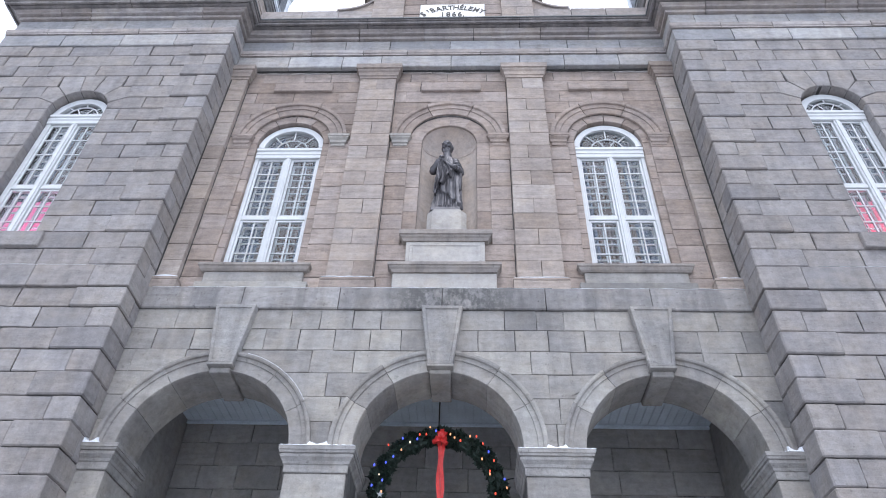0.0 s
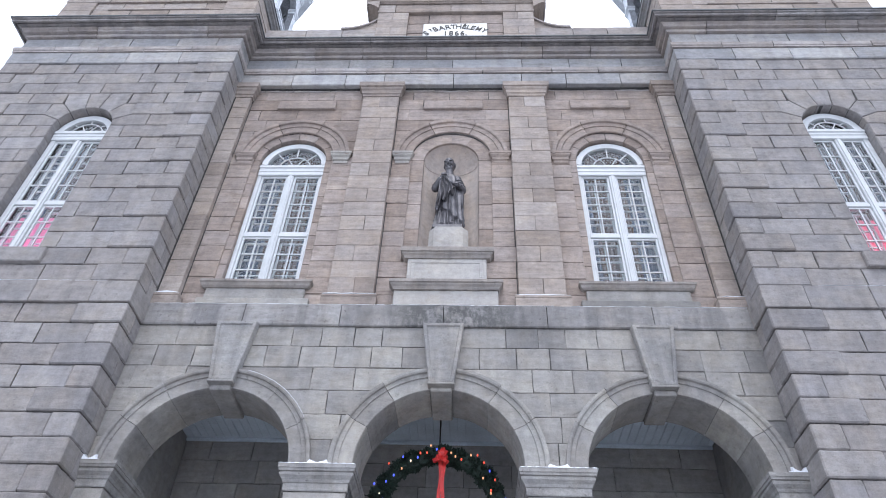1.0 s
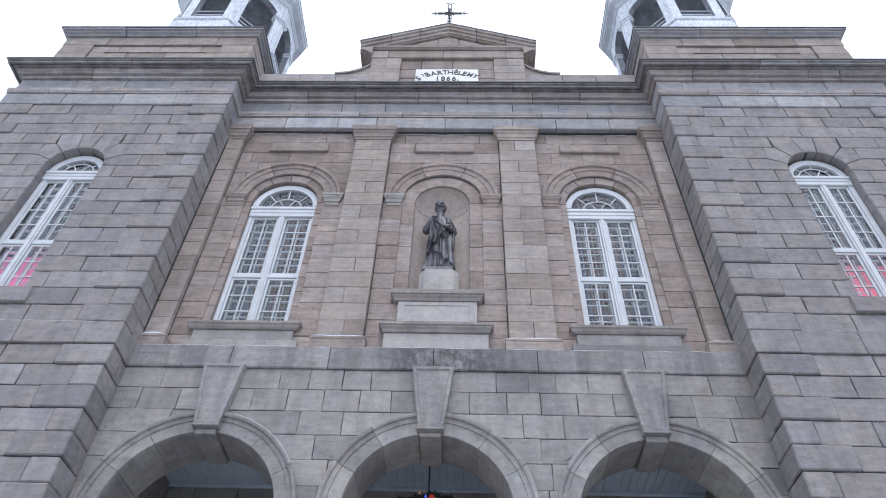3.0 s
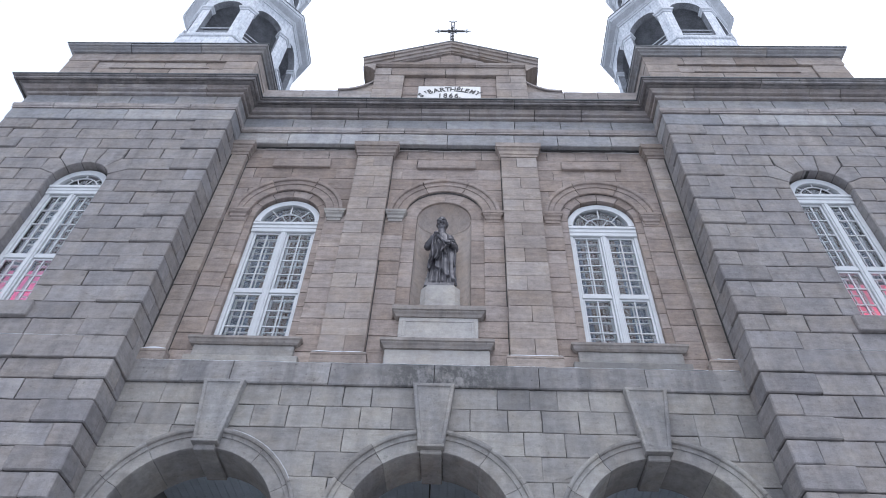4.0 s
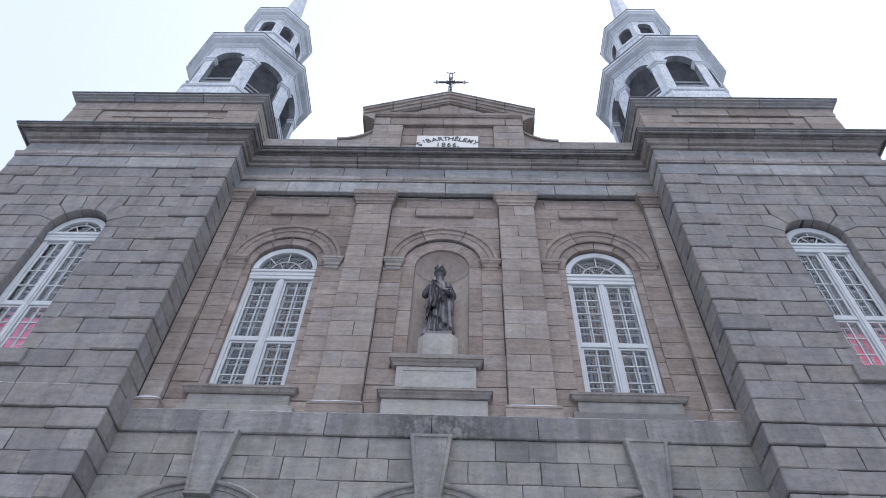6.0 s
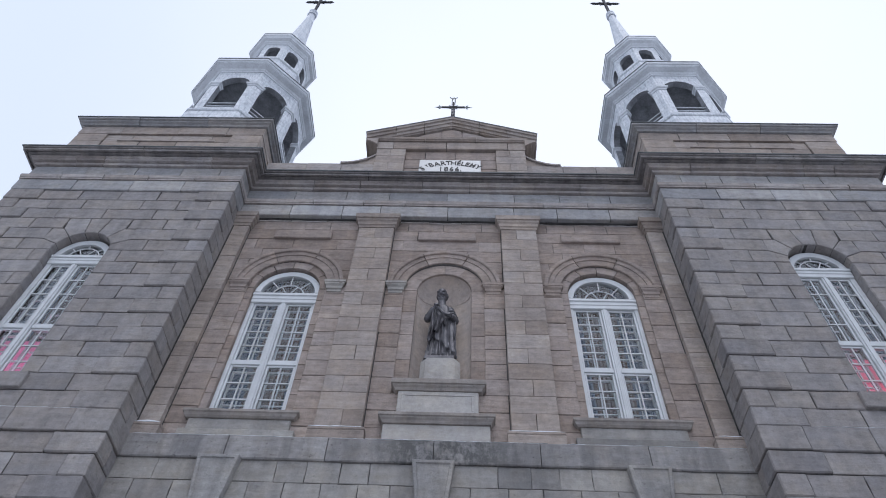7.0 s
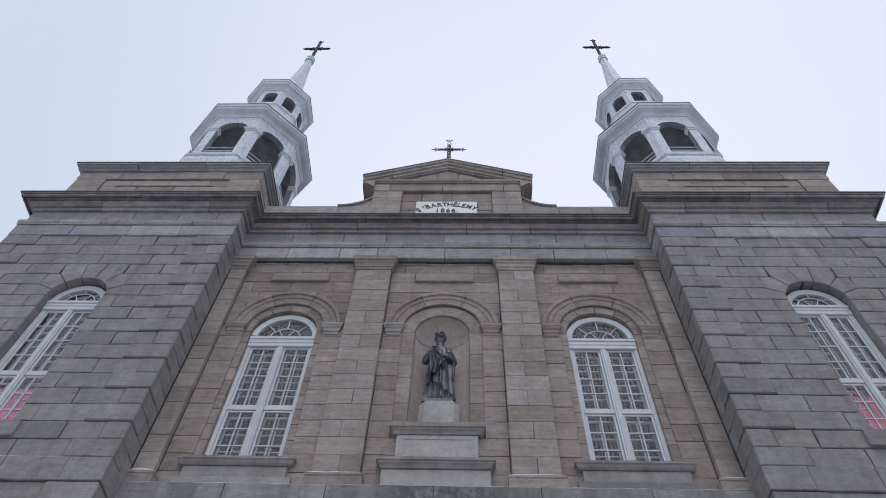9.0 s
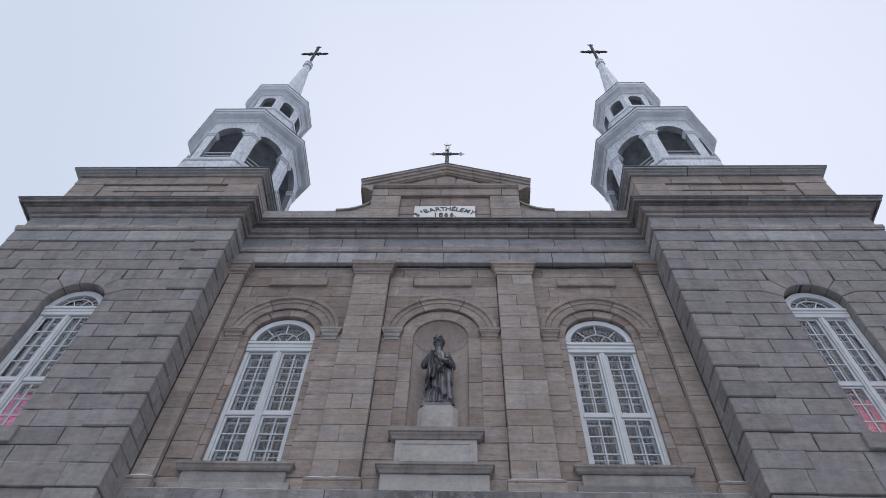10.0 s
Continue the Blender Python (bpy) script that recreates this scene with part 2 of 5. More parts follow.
def tin_material():
    """White-painted tin plates in lapped, staggered courses with grey weathering."""
    m, t, b = material("painted_tin_cladding")
    n = noise_of(t, 2.2, 5.0)
    base = ramp(t, n, [(0.3, (0.6, 0.63, 0.67)), (0.7, (0.78, 0.8, 0.82))])
    rust = noise_of(t, 7.0, 6.0, (2.5, 2.5, 0.6))
    base = mixed(t, 0.7, base, ramp(t, rust, [(0.42, (1, 1, 1)), (0.75, (0.45, 0.46, 0.5))]), "MULTIPLY")
    tc = t.nodes.new("ShaderNodeTexCoord")
    sep = t.nodes.new("ShaderNodeSeparateXYZ")
    t.links.new(tc.outputs["Object"], sep.inputs[0])
    flat = t.nodes.new("ShaderNodeCombineXYZ")
    t.links.new(sep.outputs[0], flat.inputs[0])
    t.links.new(sep.outputs[2], flat.inputs[1])
    plates = add(t, "ShaderNodeTexBrick")
    for key, value in (("Scale", 1.0), ("Mortar Size", 0.014), ("Mortar Smooth", 0.3), ("Brick Width", 0.46), ("Row Height", 0.2), ("Bias", 0.0)):
        plates.inputs[key].default_value = value
    plates.inputs["Color1"].default_value, plates.inputs["Color2"].default_value = (1, 1, 1, 1), (0.86, 0.87, 0.89, 1)
    plates.inputs["Mortar"].default_value = (0.55, 0.57, 0.61, 1)
    t.links.new(flat.outputs[0], plates.inputs["Vector"])
    base = mixed(t, 0.6, base, plates.outputs["Color"], "MULTIPLY")
    t.links.new(base, b.inputs["Base Color"])
    b.inputs["Roughness"].default_value = 0.5
    lap = add(t, "ShaderNodeMath")
    lap.operation, lap.inputs[1].default_value = "MODULO", 0.2
    t.links.new(sep.outputs[2], lap.inputs[0])
    bumped(t, b, lap.outputs[0], 0.7, 0.06)
    return m


TIN = tin_material()
TINTRIM = plain_material("painted_tin_trim", (0.64, 0.665, 0.7), 0.5, 0.0, 0.14, 2.0, 0.1)


def glass_material():
    m, t, b = material("window_glass")
    b.inputs["Base Color"].default_value = (0.9, 0.94, 0.96, 1)
    b.inputs["Roughness"].default_value = 0.03
    b.inputs["Transmission Weight"].default_value = 1.0
    b.inputs["IOR"].default_value = 1.5
    return m


GLASS = glass_material()


def glow_material(name, colour, strength):
    m, t, b = material(name)
    b.inputs["Base Color"].default_value = (*colour, 1)
    b.inputs["Emission Color"].default_value = (*colour, 1)
    b.inputs["Emission Strength"].default_value = strength
    return m


# each pair: glow standing in for a lit curtain, then the light tube
GLOW_PINK = (glow_material("pink_curtain_glow", (0.9, 0.2, 0.42), 0.22), glow_material("pink_light_tube", (1.0, 0.2, 0.45), 16.0))
GLOW_ROSE = (glow_material("rose_curtain_glow", (0.9, 0.16, 0.26), 0.22), glow_material("rose_light_tube", (1.0, 0.16, 0.26), 16.0))
BULBS = [glow_material("red_bulb", (1.0, 0.1, 0.05), 0.6), glow_material("blue_bulb", (0.1, 0.14, 1.0), 0.8),
         glow_material("amber_bulb", (1.0, 0.45, 0.2), 0.5), glow_material("green_bulb", (0.1, 0.8, 0.25), 0.4),
         glow_material("warm_white_bulb", (1.0, 0.8, 0.55), 0.7)]


# ---- building blocks ----
def mesh_of(bm, name, mat):
    bmesh.ops.recalc_face_normals(bm, faces=bm.faces)
    me = bpy.data.meshes.new(name)
    bm.to_mesh(me)
    bm.free()
    me.materials.append(mat)
    return me


def part(name, bm, mat, parent, label="", matrix=None):
    ob = new(name, mesh_of(bm, name, mat) if isinstance(bm, bmesh.types.BMesh) else bm)
    ob.parent = parent
    if matrix is not None:
        ob.matrix_basis = matrix
    return tagged(ob, label)


def thing(name, label, category, kind="", group="", at=(0, 0, 0), bm=None, mat=None):
    ob = new(name, mesh_of(bm, name, mat) if bm else None)
    ob.location = at
    return tagged(ob, label, category, group, kind)


def box(bm, x0, x1, y0, y1, z0, z1, bevel=0.0):
    vs = [bm.verts.new((x, y, z)) for x in (x0, x1) for y in (y0, y1) for z in (z0, z1)]
    fs = [bm.faces.new([vs[i] for i in q]) for q in ((0, 1, 3, 2), (4, 6, 7, 5), (0, 4, 5, 1), (2, 3, 7, 6), (0, 2, 6, 4), (1, 5, 7, 3))]
    if bevel:
        edges = list({e for f in fs for e in f.edges})
        bmesh.ops.bevel(bm, geom=edges, offset=bevel, segments=1, affect="EDGES")
    return bm


def boxed(*a, **k):
    return box(bmesh.new(), *a, **k)


def worn(bm, amount=0.005, step=0.22):
    """Weather a block: cut its long edges and shift every corner a little."""
    for size in (3, 1.6, 0.8, 0.4):
        long = [e for e in bm.edges if e.calc_length() > size * step / 0.4]
        if long:
            bmesh.ops.subdivide_edges(bm, edges=long, cuts=1, use_grid_fill=True)
    for v in bm.verts:
        v.co += amount * noise.noise_vector(v.co * 6.0) + 0.35 * amount * noise.noise_vector(v.co * 31.0)
    return bm


def weathered(*a, amount=0.005, **k):
    return worn(boxed(*a, **k), amount)


def prism(bm, poly, mapf, d0, d1):
    """A polygon of (u, z) between the depths d0 and d1."""
    a, b = [bm.verts.new(mapf(u, d0, z)) for u, z in poly], [bm.verts.new(mapf(u, d1, z)) for u, z in poly]
    bm.faces.new(a), bm.faces.new(b[::-1])
    for i in range(len(poly)):
        j = (i + 1) % len(poly)
        bm.faces.new((a[i], b[i], b[j], a[j]))
    return bm


def rod(bm, p, q, r0, r1=None, sides=6):
    p, q = Vector(p), Vector(q)
    r1 = r0 if r1 is None else r1
    rot = (q - p).to_track_quat("Z", "Y").to_matrix()
    rings = []
    for c, r in ((p, r0), (q, r1)):
        rings.append([bm.verts.new(c + rot @ Vector((r * math.cos(k * math.tau / sides), r * math.sin(k * math.tau / sides), 0))) for k in range(sides)])
    for i in range(sides):
        j = (i + 1) % sides
        bm.faces.new((rings[0][i], rings[0][j], rings[1][j], rings[1][i]))
    bm.faces.new(rings[0][::-1]), bm.faces.new(rings[1])
    return bm


def ball(bm, c, r, rx=1.0, ry=1.0, rz=1.0, u=10, v=7):
    m = Matrix.Translation(c) @ Matrix.Diagonal((r * rx, r * ry, r * rz, 1))
    bmesh.ops.create_uvsphere(bm, u_segments=u, v_segments=v, radius=1.0, matrix=m)
    return bm


def inset_poly(poly, d):
    out, n = [], len(poly)
    for i in range(n):
        (ax, ay), (bx, by), (cx, cy) = poly[i - 1], poly[i], poly[(i + 1) % n]
        e1, e2 = Vector((bx - ax, by - ay)).normalized(), Vector((cx - bx, cy - by)).normalized()
        n1, n2 = Vector((-e1.y, e1.x)), Vector((-e2.y, e2.x))
        k = (n1 + n2) / max(0.35, 1 + n1.dot(n2))
        out.append((bx + k.x * d, by + k.y * d))
    return out


def stone(name, poly, mapf, mat, parent, depth=0.1, gap=0.0065, chamfer=0.014, proud=0.0, label="", wobble=0.005):
    """A dressed block whose face is the polygon (u, z), anticlockwise, with eased edges."""
    bm = bmesh.new()
    fine = []
    for (ua, za), (ub, zb) in zip(poly, poly[1:] + poly[:1]):
        n = max(1, min(4, round(math.hypot(ub - ua, zb - za) / 0.22)))
        fine += [(ua + (ub - ua) * k / n, za + (zb - za) * k / n) for k in range(n)]
    poly = [(u + random.uniform(-wobble, wobble), z + random.uniform(-wobble, wobble)) for u, z in fine]
    o, i = inset_poly(poly, gap), inset_poly(poly, gap + chamfer)
    rings = [[bm.verts.new(mapf(u, d, z)) for u, z in ring] for ring, d in ((i, -proud), (o, chamfer * 0.8 - proud), (o, depth))]
    bm.faces.new(rings[0])
    for a, b in ((rings[0], rings[1]), (rings[1], rings[2])):
        for k in range(len(poly)):
            j = (k + 1) % len(poly)
            bm.faces.new((a[k], b[k], b[j], a[j]))
    return part(name, bm, mat, parent, label)


def arch_hole(cx, half, zc, zb):
    def top(u):
        w = half * half - (u - cx) ** 2
        return zc + math.sqrt(w) if w > 0 else -99.0
    return (cx - half, cx + half, top, zb)


def clip(u0, u1, z0, z1, holes):
    """What is left of a block where arched openings cut it, as polygons."""
    live = [h for h in holes if (z0 + z1) / 2 > h[3] and h[0] < u1 and h[1] > u0]
    if not live:
        return [[(u0, z0), (u1, z0), (u1, z1), (u0, z1)]]
    us = {u0, u1}
    for h in live:
        for k in range(29):
            u = h[0] + (h[1] - h[0]) * k / 28
            if u0 < u < u1:
                us.add(u)
    us = sorted(us)

    def low(u):
        return min(z1, max([z0] + [h[2](u) for h in live if h[0] < u < h[1]]))
    runs, run = [], []
    for a, b in zip(us, us[1:]):
        la, lb = low(a + 1e-4), low(b - 1e-4)
        if la >= z1 - 1e-3 and lb >= z1 - 1e-3:
            if run:
                runs.append(run)
            run = []
            continue
        if not run:
            run = [(a, la)]
        elif abs(run[-1][1] - la) > 1e-3:
            run.append((a, la))
        run.append((b, lb))
    if run:
        runs.append(run)
    polys = []
    for run in runs:
        if run[-1][0] - run[0][0] < 0.05:
            continue
        thin = [run[0]]
        for p, nx in zip(run[1:-1], run[2:]):
            if abs((nx[1] - p[1]) * (p[0] - thin[-1][0]) - (p[1] - thin[-1][1]) * (nx[0] - p[0])) > 2e-4:
                thin.append(p)
        thin.append(run[-1])
        poly = thin[:]
        if thin[-1][1] < z1 - 0.02:
            poly.append((thin[-1][0], z1))
        if thin[0][1] < z1 - 0.02:
            poly.append((thin[0][0], z1))
        if len(poly) >= 3:
            polys.append(poly)
    return polys


def masonry(parent, mapf, mat, u0, u1, levels, rng, widths=(0.55, 1.15), holes=(), name="stone", chamfer=0.012, uneven=0.006, limits=None, gap=0.0065, joints=None):
    """Courses of blocks between u0 and u1; limits(row) may give other ends for a course."""
    for row, (z0, z1) in enumerate(zip(levels, levels[1:])):
        a, b = limits(row) if limits else (u0, u1)
        cuts, u = [a], a + rng.uniform(*widths) * (0.5 if row % 2 else 1.0)
        while u < b - widths[0] * 0.6:
            cuts.append(u)
            u += rng.uniform(*widths)
        cuts.append(b)
        if joints and row in joints:
            cuts = [a] + joints[row] + [b]
        for c0, c1 in zip(cuts, cuts[1:]):
            for poly in clip(c0, c1, z0, z1, holes):
                stone(name, poly, mapf, mat, parent, chamfer=chamfer * rng.uniform(0.6, 1.5), gap=gap * rng.uniform(0.5, 1.4), proud=rng.uniform(0, uneven), wobble=0.006)


def front(y):
    return lambda u, d, z: (u, y + d, z)


def steps(z0, z1, n):
    return [z0 + (z1 - z0) * k / n for k in range(n + 1)]


def offset_path(path, closed):
    """For each corner of a plan path the direction in which a unit of projection moves it; the outside is on its right."""
    n, out = len(path), []
    for i in range(n):
        dirs = []
        if closed or i > 0:
            dirs.append((Vector(path[i]) - Vector(path[i - 1])).normalized())
        if closed or i < n - 1:
            dirs.append((Vector(path[(i + 1) % n]) - Vector(path[i])).normalized())
        ns = [Vector((d.y, -d.x)) for d in dirs]
        out.append(ns[0] if len(ns) == 1 else (ns[0] + ns[1]) / max(0.2, 1 + ns[0].dot(ns[1])))
    return out


def moulding(path, profile, closed=False, bm=None):
    """A profile of (projection, z) carried along a plan path with mitred corners."""
    bm = bm or bmesh.new()
    offs = offset_path(path, closed)
    rings = [[bm.verts.new((p[0] + o.x * w, p[1] + o.y * w, z)) for w, z in profile] for p, o in zip(path, offs)]
    n = len(profile)
    pairs = list(zip(rings, rings[1:])) + ([(rings[-1], rings[0])] if closed else [])
    for a, b in pairs:
        for k in range(n):
            j = (k + 1) % n
            bm.faces.new((a[k], b[k], b[j], a[j]))
    if not closed:
        bm.faces.new(rings[0]), bm.faces.new(rings[-1][::-1])
    return bm


def moulded_run(parent, name, path, profile, mat, length, rng, gap=0.016, joints=None):
    """A moulding cut into separate blocks with fine joints."""
    offs = offset_path(path, False)
    for i in range(len(path) - 1):
        p, q_end = Vector(path[i]), Vector(path[i + 1])
        far = (q_end - p).length
        n = max(1, round(far / (length * rng.uniform(0.9, 1.1))))
        cuts = [0.0] + [(k + rng.uniform(-0.12, 0.12)) / n for k in range(1, n)] + [1.0]
        if joints and i in joints:
            cuts = [0.0] + [(x - p.x) / (q_end.x - p.x) for x in joints[i]] + [1.0]
        way = (q_end - p).normalized()
        plain = Vector((way.y, -way.x))
        for a, b in zip(cuts, cuts[1:]):
            bm = bmesh.new()
            rings = []
            out_, up = rng.uniform(-0.006, 0.006), rng.uniform(-0.003, 0.003)
            bays = max(1, int((b - a) * far / 0.28))
            for q in range(bays + 1):
                f = a + (b - a) * q / bays
                edge = offs[i] if f == 0 else offs[i + 1] if q == bays and b == 1 else None
                o = edge if edge is not None else plain
                shift = 0 if edge is not None else gap / 2 if q == 0 else -gap / 2 if q == bays else 0
                c = p.lerp(q_end, f) + way * shift
                ring = []
                for k, (w, z) in enumerate(profile):
                    e = noise.noise_vector((c.x * 3.1 + k * 7.7, c.y * 3.1, z * 3.0)) + 0.5 * noise.noise_vector((c.x * 13.0, c.y * 13.0 + k, z * 9.0))
                    w = w + out_ + 0.007 * e.x if w > -0.1 else w
                    ring.append(bm.verts.new((c.x + o.x * w, c.y + o.y * w, z + up + 0.005 * e.z)))
                rings.append(ring)
            for ra, rb in zip(rings, rings[1:]):
                for k in range(len(profile)):
                    j = (k + 1) % len(profile)
                    bm.faces.new((ra[k], rb[k], rb[j], ra[j]))
            bm.faces.new(rings[0]), bm.faces.new(rings[-1][::-1])
            part(name, bm, mat, parent)


def arc_block(cx, zc, section, a0, a1, y, cuts=6):
    """A section of (radius, depth) swept round an arch between two angles in degrees from the crown."""
    bm, rings = bmesh.new(), []
    for k in range(cuts + 1):
        a = radians(a0 + (a1 - a0) * k / cuts)
        rings.append([bm.verts.new(Vector((cx + r * math.sin(a), y + d, zc + r * math.cos(a))) + 0.004 * noise.noise_vector((cx + r * math.sin(a) * 5 + 3 * r, d * 20, zc + r * math.cos(a) * 5))) for r, d in section])
    n = len(section)
    for a, b in zip(rings, rings[1:]):
        for k in range(n):
            j = (k + 1) % n
            bm.faces.new((a[k], b[k], b[j], a[j]))
    bm.faces.new(rings[0]), bm.faces.new(rings[-1][::-1])
    return bm


def arch_ring(parent, name, cx, zc, section, angles, y, mat, gap=0.3):
    for a0, a1 in zip(angles, angles[1:]):
        part(name, arc_block(cx, zc, section, a0 + gap / 2, a1 - gap / 2, y, max(3, int((a1 - a0) / 5))), mat, parent)


# ---- plan ----
XT, XO = 5.21, 10.68            # inner and outer side of the towers
YT, YP, YL, YW = -0.65, 0.0, -0.05, 0.13   # tower front, pilasters, portico wall, upper wall
BAND0, BAND1 = 8.45, 8.91       # string course
A0, A1, T1, F1, C1 = 15.65, 16.095, 16.31, 16.8, 17.185   # entablature levels
XW, XTW = 3.43, 7.92            # window axes

# ---- ground ----
bm = bmesh.new()
bmesh.ops.create_grid(bm, x_segments=40, y_segments=40, size=600)
for v in bm.verts:
    v.co.z = 0.02 * noise.noise(v.co * 0.05) if abs(v.co.x) < 40 else 0.0
thing("ground", "trodden grey snow on the forecourt of the church", "ground", "structure", bm=bm, mat=YARD)

# ---- backing cores of the walls (mortar shows in the joints) ----
rng = random.Random(11)


def arch_points(cx, half, zc, n=20):
    return [(cx + half * math.cos(math.pi * k / n), zc + half * math.sin(math.pi * k / n)) for k in range(n + 1)]


def pierced_core(name, label, x0, x1, z0, z1, y0, y1, cuts, joint=None):
    """A wall slab with arched openings (centre, half width, springing, bottom), built in strips."""
    bm = bmesh.new()
    f = lambda u, d, z: (u, d, z)
    u = x0
    for cx, half, zc, zb in cuts:
        prism(bm, [(u, z0), (cx - half, z0), (cx - half, z1), (u, z1)], f, y0, y1)
        if zb > z0:
            prism(bm, [(cx - half, z0), (cx + half, z0), (cx + half, zb), (cx - half, zb)], f, y0, y1)
        arc = arch_points(cx, half, zc)
        for (ua, za), (ub, zb2) in zip(arc, arc[1:]):
            prism(bm, [(ub, zb2), (ua, za), (ua, z1), (ub, z1)], f, y0, y1)
        u = cx + half
    prism(bm, [(u, z0), (x1, z0), (x1, z1), (u, z1)], f, y0, y1)
    return thing(name, label, "wall", "structure", bm=bm, mat=joint or DARKLIME)


ARCHES = [(-3.47, 1.29, 1.62, 5.93), (0.02, 1.245, 1.605, 6.0), (3.47, 1.29, 1.62, 5.93)]
wall_portico = pierced_core("wall_portico", "grey limestone ashlar wall with three round arches", -XT, XT, 0.0, BAND0, YL + 0.02, YL + 0.8,
                            [(c, ri + 0.02, zc, -1) for c, ri, ro, zc in ARCHES], GREYJOINT)
wall_upper = pierced_core("wall_upper", "warm limestone ashlar wall with two tall windows and a niche", -XT, XT, BAND0, A0 + 0.3, YW + 0.014, YW + 0.6,
                          [(-XW, 0.88, 13.12, 9.42), (0.03, 0.88, 13.08, 10.0), (XW, 0.88, 13.12, 9.42)], LIME)

# ---- portico wall stones ----
low_levels = [5.55, 5.96, 6.38, 6.80, 7.22, 7.64, 8.05, BAND0]
PORTICO_JOINTS = {3: [-2.49, -1.76, 1.14, 1.71], 4: [-4.99, -4.14, -2.07, -1.38, 1.46, 2.09, 4.17, 4.7],
                  5: [-4.75, -4.11, -2.9, -2.33, -1.74, -1.15, -0.64, 0.62, 1.22, 1.76, 2.35, 2.92, 4.18, 4.89],
                  6: [-4.49, -2.52, -2.03, -1.47, -1.0, 1.06, 1.59, 2.04, 2.56, 4.54]}
masonry(wall_portico, front(YL), GREY, -XT, XT, low_levels, rng, (0.5, 1.0), [arch_hole(c, ro - 0.14, zc, -9) for c, ri, ro, zc in ARCHES], uneven=0.01, gap=0.004, chamfer=0.009, joints=PORTICO_JOINTS)
for c, ri, ro, zc in ARCHES:
    w = ro - ri
    sec = [(ri, 0.82), (ri, 0.0), (ri + 0.01, -0.03), (ri + 0.6 * w, -0.035), (ri + 0.615 * w, -0.055), (ri + 0.8 * w, -0.06),
           (ri + 0.83 * w, -0.095), (ri + 0.9 * w, -0.108), (ro, -0.11), (ro, 0.08), (ri + 0.15, 0.1), (ri + 0.1, 0.82)]
    low = math.degrees(math.acos((5.94 - zc) / ri))
    arch_ring(wall_portico, "voussoir", c, zc, sec, [-low, -62, -35, -8, 0], YL, GREY)
    arch_ring(wall_portico, "voussoir", c, zc, sec, [0, 8, 36, 63, low], YL, GREY)


def keystone(parent, cx, zt, zb, crown):
    y0 = YL - 0.16
    bm = bmesh.new()
    ht, hb = 0.345, 0.2
    f = front(0)
    poly = [(cx - hb, zb), (cx + hb, zb), (cx + ht, zt), (cx - ht, zt)]
    rings = [(poly, YL + 0.3), (poly, y0 + 0.012), (inset_poly(poly, 0.012), y0), (inset_poly(poly, 0.055), y0), (inset_poly(poly, 0.07), y0 + 0.022)]
    vs = [[bm.verts.new((u, y, z)) for u, z in p] for p, y in rings]
    for a, b in zip(vs, vs[1:]):
        for k in range(4):
            bm.faces.new((a[k], b[k], b[(k + 1) % 4], a[(k + 1) % 4]))
    bm.faces.new(vs[-1])
    bm.faces.new(vs[0][::-1])
    key = part("keystone", worn(bm, 0.006), KEY, parent, "large tapered keystone with a sunk panel")
    low = bmesh.new()
    box(low, cx - 0.21, cx + 0.21, y0 - 0.02, YL + 0.1, zb - 0.045, zb - 0.002, 0.008)
    box(low, cx - 0.165, cx + 0.165, y0 + 0.07, YL + 0.84, crown - 0.07, zb - 0.046, 0.015)
    part("key_soffit", low, GREY, key)


for c, ri, ro, zc in ARCHES:
    keystone(wall_portico, c, BAND0 - 0.005, 7.3, zc + ri)

# string course over the portico
string = thing("string_course", "grey limestone string course with dark weather stains", "ledge", "structure")
JOINTS = [-3.44, -1.76, 0.01, 1.77, 3.55]
moulded_run(string, "stone", [(-XT, YL), (XT, YL)], [(-0.3, BAND0), (0.03, BAND0), (0.045, BAND0 + 0.02), (0.045, BAND1 - 0.025), (0.025, BAND1), (-0.3, BAND1)], STRING, 1.35, rng, 0.012, {0: JOINTS})

# piers and responds under the arches
CAP = [(-0.2, 5.57), (0.012, 5.57), (0.02, 5.585), (0.02, 5.68), (0.035, 5.69), (0.045, 5.73), (0.085, 5.78), (0.09, 5.815), (0.075, 5.82), (0.075, 5.83), (0.1, 5.84), (0.105, 5.875), (0.115, 5.88), (0.115, 5.94), (-0.2, 5.94)]


def pier(x0, x1, label, sides):
    p = thing("pier", label, "pier", "structure", "piers of the portico")
    y0, y1 = YL - 0.02, YL + 1.02
    for k, (z0, z1) in enumerate(zip(steps(0, 5.565, 11), steps(0, 5.565, 11)[1:])):
        part("stone", boxed(x0, x1, y0, y1, z0 + 0.003, z1 - 0.003, bevel=0.01), GREY, p)
    path = [(x0, y0), (x1, y0), (x1, y1), (x0, y1)]
    if sides == "all":
        bm = moulding(path, CAP, True)
    elif sides == "right":
        bm = moulding([(x0, y0), (x1, y0), (x1, y1)], CAP)
    else:
        bm = moulding([(x0, y1), (x0, y0), (x1, y0)], CAP)
    part("capital", worn(bm, 0.004), KEY, p, "moulded limestone impost capital")
    return p


pier(-2.16, -1.27, "grey limestone pier with a moulded impost capital", "all")
pier(1.29, 2.16, "grey limestone pier with a moulded impost capital", "all")
pier(-XT, -4.76, "grey limestone half pier against the tower", "right")
pier(4.76, XT, "grey limestone half pier against the tower", "left")

